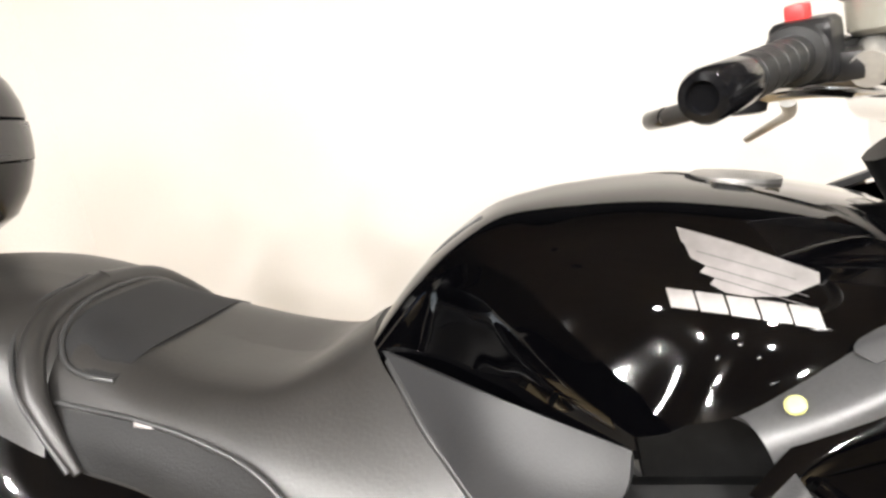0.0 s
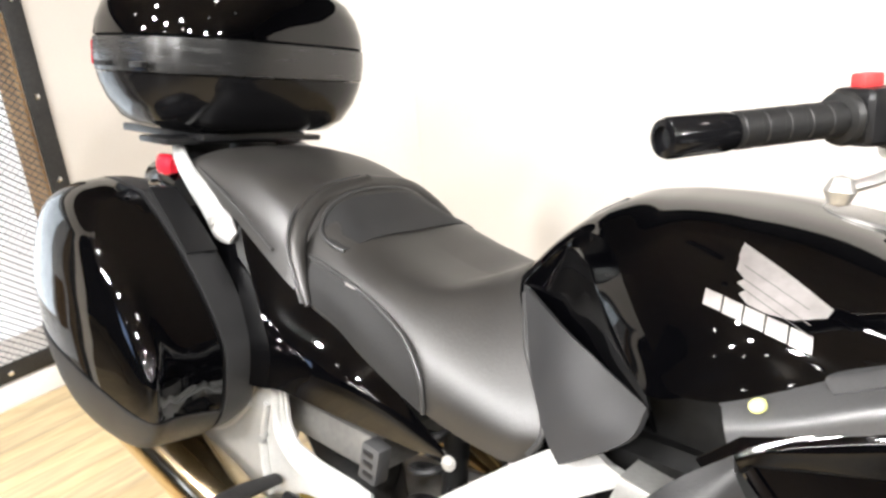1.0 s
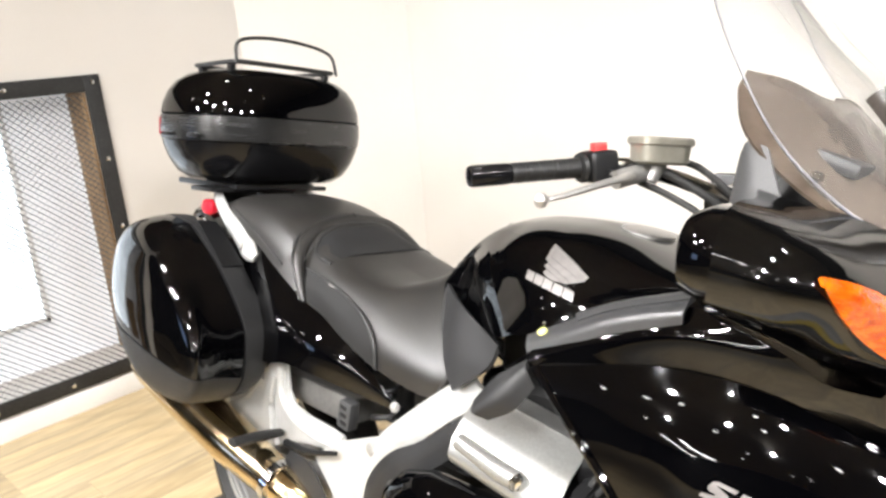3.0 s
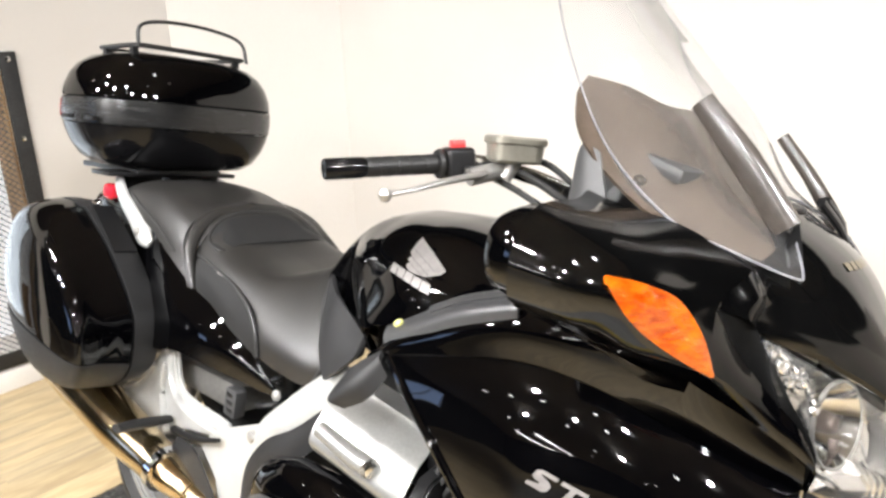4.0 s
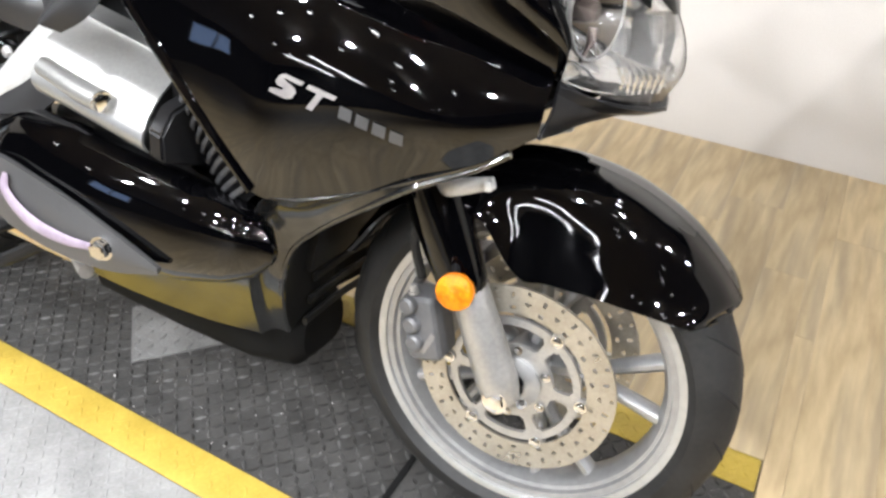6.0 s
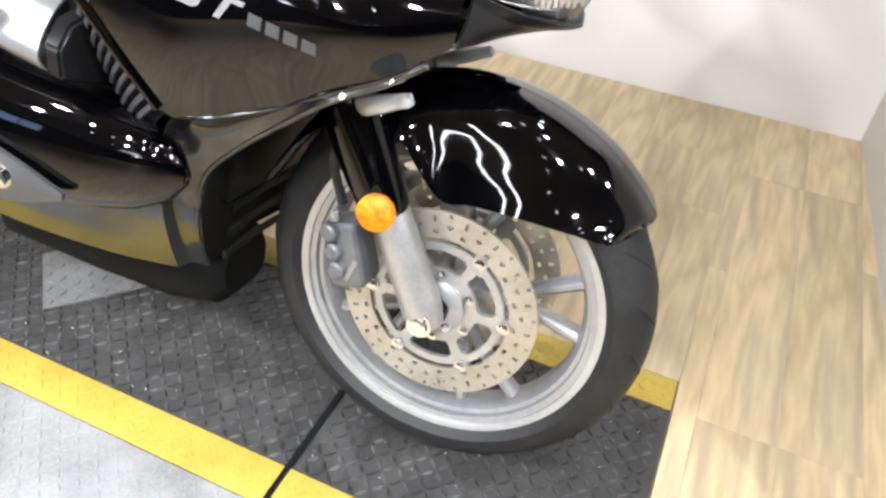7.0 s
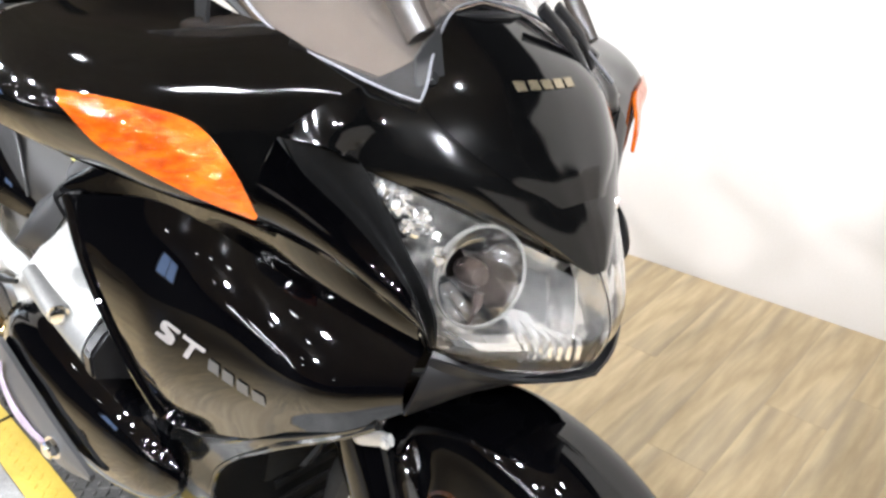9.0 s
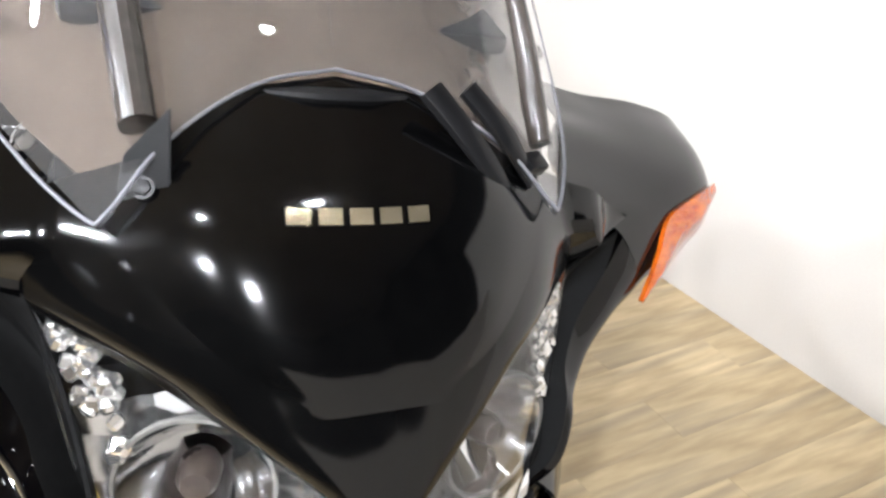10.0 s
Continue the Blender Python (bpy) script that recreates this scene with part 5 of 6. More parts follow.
for s in (-1, 1):
    def at(up, out, ahead=0.0):
        """A place on the fork: up its leg from the axle, outward, ahead."""
        return HUB + RAKE * up + Vector((0, s * out, 0)) + Vector((math.cos(radians(26)), 0, math.sin(radians(26)))) * (ahead - 0.004)
    leg = part("fork_leg", steered(joined(tube([at(-0.012, 0.110), at(0.02, 0.110), at(0.10, 0.110), at(0.19, 0.110), at(0.24, 0.108)], [0.024, 0.031, 0.030, 0.026, 0.022], 4, 20), tube([at(0.2, 0.110), at(0.62, 0.110)], 0.0215, 3, 16))), ALLOY, bike, "silver cast fork leg")
    part("axle_bolt", steered(bolt(at(0.0, 0.134), (0, s, 0), 0.014, 0.008)), CHROME, leg)
    part("pinch_bolt", steered(bolt(at(-0.012, 0.118, 0.032), (0.3, s, -0.2), 0.006, 0.008)), CHROME, leg)
    part("fork_cover", steered(tube([at(0.165, 0.112, -0.006), at(0.18, 0.112, -0.006), at(0.27, 0.104, -0.012), at(0.37, 0.098, -0.016)], [0.026, 0.037, 0.044, 0.046], 4, 20, 0.85, (0, s, 0))), PAINT, leg, "glossy black fork cover")
    lens_at = Vector((0.689, -0.176, 0.503)) if s < 0 else Vector((0.640, 0.185, 0.503))
    disc = part("side_reflector", lathe([(0.0, 0.010), (0.020, 0.009), (0.0255, 0.005), (0.0255, -0.004), (0.0, -0.004)], lens_at, (0.22, s, 0.1), 32), AMBER2, leg, "round amber side reflector")
    part("reflector_stay", tube([lens_at, TURN @ at(0.22, 0.12)], 0.006, 3, 8), SATIN, leg)
    cal = HUB + Vector((-0.138, s * 0.096, 0.061))
    caliper = part("brake_caliper", steered(box((0.058, 0.060, 0.105), pose(*cal, 0, -16, 0), 0.014, 3)), CALIPER, bike, "dark grey brake caliper with piston bosses")
    for k in (-1, 0, 1):
        place = cal + Vector((-0.012 - 0.28 * 0.030 * k, s * 0.028, 0.96 * 0.030 * k + 0.008))
        part("piston_boss", steered(lathe([(0.014, 0), (0.0135, 0.010), (0.010, 0.013), (0, 0.012)], place, (-0.15, s, 0), 20)), CALIPER, caliper)
    part("label_bar", steered(box((0.008, 0.002, 0.040), pose(cal.x + 0.016, cal.y + s * 0.031, cal.z - 0.016, 0, 22, 0), 0.0005)), DECAL, caliper, "pale bar of lettering")
    part("bleed_screw", steered(bolt(cal + Vector((-0.02, s * 0.02, 0.052)), (-0.2, 0, 1), 0.006, 0.014)), ALLOY, caliper)
    part("brake_hose", steered(tube([cal + Vector((-0.02, 0, 0.07)), cal + Vector((-0.035, s * 0.01, 0.14)), cal + Vector((-0.02, s * 0.015, 0.22)), cal + Vector((0.0, 0, 0.32))], 0.007, 5, 8)), RUBBER, bike, "black brake hose")
    part("fender_bracket", steered(joined(tube([at(0.318, 0.105, 0.00), at(0.322, 0.150, 0.035), at(0.320, 0.156, 0.070), at(0.318, 0.157, 0.105)], [0.013, 0.013, 0.011, 0.008], 4, 10, 0.5, (0, s, 0)), bolt(at(0.318, 0.160, 0.098), (0, s, 0), 0.007, 0.006))), SILVER, bike, "cast silver fender bracket")

FR = 0.336
rows = []
for ang, low in ((38, 0.310), (41, 0.290), (46, 0.262), (55, 0.230), (64, 0.210), (74, 0.195), (84, 0.186), (92, 0.180), (100, 0.20), (108, 0.26), (118, 0.30), (135, 0.315), (155, 0.318)):
    u = Vector((math.cos(radians(ang)), 0, math.sin(radians(ang))))
    tip = 0.55 if ang == 38 else 1.0
    rows.append([HUB + u * FR + Vector((0, 0, 0)), HUB + u * (FR - 0.004) + Vector((0, -0.045 * tip, 0)), HUB + u * (FR - 0.022) + Vector((0, -0.071 * tip, 0)), HUB + u * ((FR - 0.03) * 0.5 + low * 0.5) + Vector((0, -0.087 * tip, 0)), HUB + u * low + Vector((0, -0.098 * tip, 0))])
half = surf(rows, 5, 4, 0.003)
fender = part("front_fender", steered(joined(half, flipped(half))), PAINT, bike, "glossy black front fender")
part("fender_tip", steered(tube([HUB + Vector((math.cos(radians(39)) * (0.332 - 3 * y * y), y, math.sin(radians(39)) * (0.332 - 3 * y * y))) for y in (-0.045, 0.0, 0.045)], 0.004, 4, 8)), SATIN, fender)
rear_wheel = wheel("rear_wheel", Vector((-0.745, 0.0, 0.318)), 0.318, 0.085, "silver cast rear wheel", False)

# engine and frame
part("engine", box((0.46, 0.30, 0.26), Matrix.Translation((0.10, 0, 0.44)), 0.05, 3), DARKMETAL, bike, "dark V-four engine block")
part("cylinder_block", box((0.34, 0.36, 0.22), Matrix.Translation((0.20, 0, 0.66)), 0.04, 3), DARKMETAL, bike)
part("air_box", box((0.30, 0.30, 0.24), Matrix.Translation((0.20, 0, 0.80)), 0.04, 3), DARKMETAL, bike)
part("radiator", box((0.05, 0.26, 0.30), pose(0.43, 0, 0.56, 0, 12, 0), 0.01), DARKMETAL, bike)
part("steering_head", tube([HUB + RAKE * 0.50, HUB + RAKE * 0.80], 0.05, 3, 16), DARKMETAL, bike)
part("inner_cowl", joined(box((0.28, 0.40, 0.16), pose(0.56, 0, 0.90, 0, 20, 0), 0.04), box((0.26, 0.34, 0.10), pose(0.58, 0, 1.03, 0, 30, 0), 0.03)), SATIN, bike)
def cover_row(x, drop):
    """The cover's section: flat top, step, broad sloping face, lower roll."""
    return [(x, w - 0.014, z - drop + 0.014) for w, z in ((0.225, 0.752), (0.262, 0.750), (0.268, 0.745), (0.300, 0.722), (0.312, 0.712), (0.330, 0.690), (0.340, 0.668), (0.336, 0.654), (0.322, 0.646), (0.250, 0.640))]


cover = both("cylinder_cover", joined(surf([right(*cover_row(x, d)) for x, d in ((0.108, 0.0), (0.21, 0.018), (0.306, 0.035))], 3, 6, 0.003)), CASTGREY, bike, "silver cylinder head cover", 25)
both("cover_boss", tube(right((0.120, 0.314, 0.698), (0.200, 0.322, 0.684), (0.240, 0.324, 0.680)), [0.013, 0.015, 0.015], 3, 16), CASTGREY, cover[0])[1].parent = cover[1]
both("cover_bolt", bolt((0.241, -0.325, 0.680), (0.9, -0.4, -0.2), 0.011, 0.010), CHROME, cover[0])[1].parent = cover[1]
both("cover_end", plate(right((0.318, 0.230, 0.712), (0.318, 0.306, 0.692), (0.320, 0.329, 0.666), (0.318, 0.327, 0.630), (0.316, 0.24, 0.60)), 0.025, (1, 0, -0.2), 0.004), SATIN, cover[0])[1].parent = cover[1]
both("engine_guard", skin([ring((x, -0.285, z), 0.055 * g, 0.092 * g, 28, 2.3, (0, 1, 0), (0.15, 0, 1)) for x, z, g in ((-0.055, 0.530, 0.45), (-0.03, 0.530, 0.72), (0.03, 0.528, 0.93), (0.12, 0.522, 1.0), (0.24, 0.514, 0.96), (0.35, 0.518, 0.82), (0.42, 0.525, 0.65), (0.462, 0.528, 0.42), (0.482, 0.528, 0.12))]), PAINT, bike, "glossy black crash bar cover")
guard_plate = both("guard_plate", surf([right((-0.055, 0.325, 0.510), (0.02, 0.346, 0.560), (0.15, 0.352, 0.546), (0.26, 0.350, 0.515), (0.335, 0.342, 0.482)),
                                        right((-0.050, 0.328, 0.492), (0.03, 0.352, 0.505), (0.15, 0.358, 0.498), (0.25, 0.355, 0.483), (0.335, 0.343, 0.476)),
                                        right((-0.048, 0.325, 0.478), (0.03, 0.343, 0.450), (0.15, 0.348, 0.440), (0.25, 0.346, 0.448), (0.333, 0.340, 0.470))], 6, 5, 0.008), GREYPLA, bike, "matte grey oval cover plate")
both("trim_strip", tube(right((0.070, 0.359, 0.545), (0.068, 0.361, 0.518), (0.112, 0.362, 0.488), (0.180, 0.361, 0.480), (0.238, 0.359, 0.486)), [0.005, 0.010, 0.012, 0.009, 0.005], 5, 10, 0.3, (0, -1, 0)), ROSE, guard_plate[0], "pale rose plastic strip")[1].parent = guard_plate[1]
both("cap_nut", bolt((0.248, -0.352, 0.487), (0.2, -1, 0), 0.013, 0.016), CHROME, guard_plate[0])[1].parent = guard_plate[1]
LIP = ((0.745, 0.207, 0.716), (0.707, 0.218, 0.690), (0.650, 0.246, 0.661), (0.585, 0.243, 0.614), (0.515, 0.229, 0.560), (0.468, 0.230, 0.512), (0.448, 0.226, 0.452), (0.418, 0.186, 0.370), (0.392, 0.140, 0.300))
SEAM = ((0.746, 0.208, 0.720), (0.712, 0.224, 0.699), (0.650, 0.251, 0.670), (0.585, 0.260, 0.640), (0.515, 0.272, 0.614), (0.452, 0.280, 0.592), (0.422, 0.266, 0.482), (0.385, 0.216, 0.380), (0.362, 0.172, 0.298))
FOLD = [((a[0] + c[0]) / 2 - 0.006, (a[1] + c[1]) / 2 - 0.004, (a[2] + c[2]) / 2 + 0.004) for a, c in zip(LIP, SEAM)]
both("lower_cowl", surf([right(*LIP), right(*FOLD), right(*SEAM)], 6, 5, 0.003), GUNMETAL, bike, "dark chrome-like concave lower cowl")
both("cowl_lip", tube(right(*LIP), 0.005, 6, 8), GUNMETAL, bike)
both("belly_fairing", surf([right((0.425, 0.274, 0.560), (0.424, 0.266, 0.482), (0.388, 0.216, 0.380), (0.364, 0.172, 0.298)),
                            right((0.300, 0.276, 0.530), (0.290, 0.262, 0.455), (0.262, 0.222, 0.368), (0.240, 0.186, 0.290)),
                            right((0.120, 0.265, 0.505), (0.110, 0.254, 0.440), (0.090, 0.224, 0.358), (0.074, 0.192, 0.286)),
                            right((-0.060, 0.245, 0.480), (-0.065, 0.240, 0.430), (-0.075, 0.216, 0.352), (-0.085, 0.190, 0.290))], 6, 6, 0.004), GUNMETAL, bike, "dark chrome-like belly fairing")
both("wheel_arch", surf([right(*LIP[1:]), right((0.620, 0.175, 0.705), (0.560, 0.180, 0.672), (0.505, 0.175, 0.618), (0.462, 0.165, 0.560), (0.436, 0.160, 0.510), (0.418, 0.150, 0.450), (0.398, 0.110, 0.370), (0.378, 0.080, 0.300)),
                         right((0.560, 0.0, 0.715), (0.510, 0.0, 0.672), (0.465, 0.0, 0.618), (0.430, 0.0, 0.560), (0.412, 0.0, 0.510), (0.398, 0.0, 0.450), (0.384, 0.0, 0.370), (0.366, 0.0, 0.300))], 5, 5, 0.004), CAVITY, bike, "satin black wheel arch liner")
for k in range(7):
    z = 0.30 + 0.045 * k
    part("radiator_fin", tube([(0.398 + 0.18 * (z - 0.30), -0.105, z), (0.392 + 0.18 * (z - 0.30), 0, z), (0.398 + 0.18 * (z - 0.30), 0.105, z)], 0.005, 3, 8, 1.6), DARKMETAL, bike)
part("sump_pan", skin([ring((x, 0, z), a, b, 24, 3) for x, z, a, b in ((-0.14, 0.215, 0.060, 0.045), (-0.11, 0.215, 0.100, 0.072), (0.10, 0.215, 0.105, 0.076), (0.26, 0.212, 0.098, 0.074), (0.345, 0.215, 0.080, 0.066), (0.365, 0.220, 0.060, 0.045))]), CAVITY, bike, "dark pan under the engine")
vent = both("vent_panel", surf([right((0.325, 0.285, 0.745), (0.388, 0.278, 0.665), (0.442, 0.266, 0.600)), right((0.300, 0.262, 0.690), (0.345, 0.258, 0.625), (0.392, 0.255, 0.555))], 4, 4, 0.004), SATIN, bike)
for k in range(10):
    t = k / 9
    a, c = Vector((0.345 + 0.094 * t, -0.292, 0.712 - 0.100 * t)), Vector((0.318 + 0.070 * t, -0.268, 0.674 - 0.105 * t))
    both("vent_slat", tube([a, (a + c) / 2 + Vector((0, -0.003, 0)), c], 0.0038, 3, 8, 0.5, (0, -1, 0)), TRIM, vent[0])[1].parent = vent[1]
spar = both("frame_spar", surf([right((0.040, 0.205, 0.765), (-0.040, 0.206, 0.704), (-0.105, 0.208, 0.650), (-0.165, 0.206, 0.598), (-0.20, 0.202, 0.555)),
                                right((0.075, 0.216, 0.750), (-0.010, 0.222, 0.680), (-0.085, 0.226, 0.622), (-0.150, 0.222, 0.580), (-0.19, 0.214, 0.520)),
                                right((0.105, 0.214, 0.738), (0.035, 0.220, 0.690), (-0.040, 0.224, 0.628), (-0.110, 0.220, 0.575), (-0.150, 0.212, 0.510))], 6, 5, 0.012), SILVER, bike, "silver painted frame spar")
both("pivot_plate", plate(right(*[(x, 0.196, z) for x, z in ((-0.372, 0.478), (-0.312, 0.530), (-0.269, 0.546), (-0.175, 0.584), (-0.145, 0.560), (-0.150, 0.50), (-0.170, 0.40), (-0.21, 0.33), (-0.30, 0.33), (-0.310, 0.42))]), 0.014, (0, -1, 0), 0.004), SILVER, bike, "silver cast pivot plate")
both("frame_bolt", bolt((-0.190, -0.210, 0.555), (0, -1, 0.1), 0.011, 0.008), ALLOY, spar[0])[1].parent = spar[1]
both("heel_guard", surf([right((0.070, 0.232, 0.712), (-0.030, 0.240, 0.632), (-0.105, 0.244, 0.586), (-0.165, 0.240, 0.515), (-0.185, 0.236, 0.43), (-0.18, 0.232, 0.36)),
                         right((0.085, 0.240, 0.695), (-0.015, 0.250, 0.615), (-0.085, 0.254, 0.562), (-0.138, 0.252, 0.500), (-0.155, 0.248, 0.43), (-0.15, 0.244, 0.36)),
                         right((0.100, 0.236, 0.670), (0.005, 0.248, 0.592), (-0.055, 0.252, 0.535), (-0.100, 0.250, 0.480), (-0.115, 0.246, 0.42), (-0.11, 0.24, 0.36))], 5, 4, 0.006), MATTE, bike, "matte black heel guard")
peg = both("peg_bracket", plate(right(*[(x, 0.180, z) for x, z in ((-0.556, 0.648), (-0.588, 0.606), (-0.648, 0.545), (-0.715, 0.515), (-0.734, 0.482), (-0.712, 0.446), (-0.656, 0.428), (-0.585, 0.430), (-0.525, 0.446), (-0.453, 0.478), (-0.372, 0.492), (-0.300, 0.505), (-0.296, 0.540), (-0.340, 0.546), (-0.411, 0.550), (-0.470, 0.562), (-0.489, 0.590), (-0.500, 0.648))]), 0.014, (0, -1, 0.05), 0.005), SILVER, bike, "silver cast passenger peg bracket")
for rib in (right((-0.515, 0.196, 0.640), (-0.505, 0.198, 0.575), (-0.460, 0.200, 0.535), (-0.380, 0.202, 0.520), (-0.310, 0.204, 0.520)), right((-0.535, 0.196, 0.610), (-0.545, 0.198, 0.550), (-0.535, 0.199, 0.490), (-0.52, 0.199, 0.455)), right((-0.585, 0.195, 0.595), (-0.645, 0.196, 0.537), (-0.712, 0.196, 0.506))):
    both("rib", tube(rib, 0.009, 5, 10, 0.7), SILVER, peg[0])[1].parent = peg[1]
both("heat_shield", surf([right((-0.44, 0.222, 0.475), (-0.37, 0.226, 0.470), (-0.31, 0.228, 0.42), (-0.24, 0.228, 0.33)), right((-0.46, 0.226, 0.44), (-0.42, 0.234, 0.41), (-0.36, 0.238, 0.36), (-0.29, 0.238, 0.29))], 5, 4, 0.005), MATTE, bike, "matte black heat shield")
both("passenger_peg", tube(right((-0.500, 0.205, 0.492), (-0.494, 0.27, 0.500), (-0.486, 0.335, 0.506)), [0.014, 0.018, 0.015], 4, 12, 0.6), RUBBER, peg[0], "ribbed rubber foot peg")[1].parent = peg[1]
both("brake_linkage", tube(right((-0.45, 0.225, 0.490), (-0.36, 0.228, 0.498), (-0.28, 0.225, 0.520)), [0.009, 0.007, 0.005], 4, 8), SATIN, bike)
part("storage_box", box((0.25, 0.30, 0.060), pose(-0.45, 0, 0.577, 0, 2, 0), 0.010), GREYMETAL, bike, "dull grey electronics box")
plug_box = part("connector", box((0.038, 0.03, 0.062), pose(-0.322, -0.160, 0.575, 0, 8, 0), 0.006), GREYPLA, bike, "grey connector with three slots")
for k in range(3):
    part("slot", box((0.020, 0.004, 0.008), pose(-0.322, -0.1745, 0.593 - 0.017 * k, 0, 8, 0), 0.001), SATIN, plug_box)
spring = [(-0.235 + 0.03 * math.cos(0.5 * k), -0.13 + 0.03 * math.sin(0.5 * k), 0.50 + 0.0042 * k) for k in range(48)]
part("shock_spring", tube(spring, 0.006, 2, 8), SATIN, bike)
part("shock_body", tube([(-0.215, -0.10, 0.46), (-0.215, -0.10, 0.74)], 0.02, 3, 14), DARKMETAL, bike)
part("subframe", joined(*[tube([(-0.02, s * 0.13, 0.68), (-0.40, s * 0.13, 0.76), (-0.90, s * 0.10, 0.86)], 0.02, 4, 10) for s in (-1, 1)], box((0.5, 0.22, 0.10), pose(-0.45, 0, 0.74, 0, 10, 0), 0.02)), DARKMETAL, bike)
part("swingarm", joined(*[tube([(-0.10, s * 0.12, 0.40), (-0.40, s * 0.135, 0.37), (-0.745, s * 0.125, 0.318)], [0.035, 0.04, 0.03], 5, 12, 1.3) for s in (-1, 1)], tube([(-0.745, -0.15, 0.318), (-0.745, 0.15, 0.318)], 0.02, 3, 14)), ALLOY, bike, "cast alloy swingarm")
part("rear_mudguard", surf([[(-0.745 + 0.352 * math.cos(radians(a)), y, 0.318 + 0.352 * math.sin(radians(a))) for y in (-0.095, -0.06, 0, 0.06, 0.095)] for a in (40, 70, 100, 130, 160)], 4, 5, 0.004), MATTE, bike)
both("silencer", joined(tube(right((-1.045, 0.246, 0.535), (-1.03, 0.246, 0.530), (-0.85, 0.250, 0.495), (-0.62, 0.250, 0.445), (-0.44, 0.245, 0.405), (-0.36, 0.232, 0.380)), [0.044, 0.052, 0.056, 0.056, 0.042, 0.030], 6, 28), tube(right((-0.36, 0.232, 0.380), (-0.22, 0.20, 0.335), (-0.02, 0.16, 0.29)), 0.026, 5, 16)), EXHAUST, bike, "polished stainless silencer with golden tint")
both("silencer_band", tube(right((-0.455, 0.246, 0.409), (-0.435, 0.245, 0.404)), 0.050, 3, 24), CHROME, bike)
part("side_stand", joined(tube([(0.02, 0.16, 0.30), (0.0, 0.26, 0.16), (-0.02, 0.345, 0.0)], [0.014, 0.013, 0.011], 4, 12), box((0.09, 0.05, 0.010), pose(-0.02, 0.340, -0.062, 11, 0, 0), 0.003)), DARKMETAL, bike, "extended side stand")
both("centre_stand", tube(right((-0.13, 0.17, 0.30), (-0.30, 0.19, 0.20), (-0.46, 0.20, 0.20)), 0.014, 4, 10), DARKMETAL, bike)
both("rider_peg", tube(right((-0.065, 0.20, 0.395), (-0.062, 0.27, 0.398), (-0.058, 0.335, 0.400)), [0.016, 0.017, 0.014], 4, 10, 0.6), RUBBER, bike)
both("brake_pedal", tube(right((-0.02, 0.22, 0.36), (0.06, 0.26, 0.36), (0.12, 0.29, 0.375)), [0.008, 0.008, 0.012], 4, 8), ALLOY, bike)
# cover between tank and fairing
trim = both("tank_side_trim", surf([right((0.188, 0.246, 0.872), (0.25, 0.250, 0.906), (0.34, 0.250, 0.946), (0.44, 0.245, 0.976)),
                                     right((0.200, 0.268, 0.874), (0.26, 0.272, 0.900), (0.34, 0.274, 0.938), (0.44, 0.270, 0.970)),
                                     right((0.210, 0.284, 0.862), (0.26, 0.288, 0.886), (0.34, 0.289, 0.926), (0.44, 0.284, 0.958)),
                                     right((0.216, 0.286, 0.845), (0.26, 0.290, 0.868), (0.34, 0.290, 0.908), (0.44, 0.284, 0.942))], 5, 4, 0.005), TRIM, bike, "dark grey rounded trim beside the tank")
both("trim_cap", surf([right((0.282, 0.247, 0.926), (0.34, 0.247, 0.951), (0.44, 0.243, 0.981)),
                       right((0.274, 0.259, 0.920), (0.34, 0.262, 0.950), (0.44, 0.258, 0.981)),
                       right((0.284, 0.272, 0.914), (0.34, 0.274, 0.941), (0.44, 0.270, 0.973))], 4, 5, 0.008), TRIM, trim[0], "raised cap of the trim")[1].parent = trim[1]
both("plug", lathe([(0.0075, 0), (0.0075, 0.003), (0.005, 0.005), (0, 0.005)], (0.232, -0.276, 0.887), (-0.25, -0.6, 1), 16), YELLOWTAB, trim[0], "yellowed rubber plug")[1].parent = trim[1]
# lettering reduced to plain shapes on the fairing
fair_skin = tree(fair[0])


def decal(outline, mat, label=""):
    a, b = both("model_mark", laid([(x, -0.40, z) for x, z in outline], fair_skin, 0.2, (0, 1, 0)), mat, fair[0], label)
    b.parent = fair[1]


def slanted(points):
    """Leaning strokes that fall along the fairing."""
    return [(0.492 + 0.90 * u + 0.52 * v, 0.750 + 0.78 * v - 0.21 * u) for u, v in points]


decal(slanted(((0, 0), (0.024, 0), (0.030, 0.004), (0.030, 0.0135), (0.025, 0.0180), (0.0075, 0.0180), (0.0075, 0.0240), (0.030, 0.0240), (0.030, 0.030), (0.006, 0.030), (0, 0.026), (0, 0.0165), (0.005, 0.0120), (0.0225, 0.0120), (0.0225, 0.0060), (0, 0.0060))), DECAL, "silver slanted mark")
decal(slanted(((0.036, 0.030), (0.072, 0.030), (0.072, 0.0235), (0.0585, 0.0235), (0.0585, 0.0), (0.0505, 0.0), (0.0505, 0.0235), (0.036, 0.0235))), DECAL, "silver slanted mark")
for k in range(4):
    x0, z0 = 0.576 + 0.0185 * k, 0.750 - 0.0058 * k
    decal([(x0, z0), (x0 + 0.014, z0 - 0.004), (x0 + 0.012, z0 - 0.018), (x0 - 0.002, z0 - 0.014)], DECALGREY)

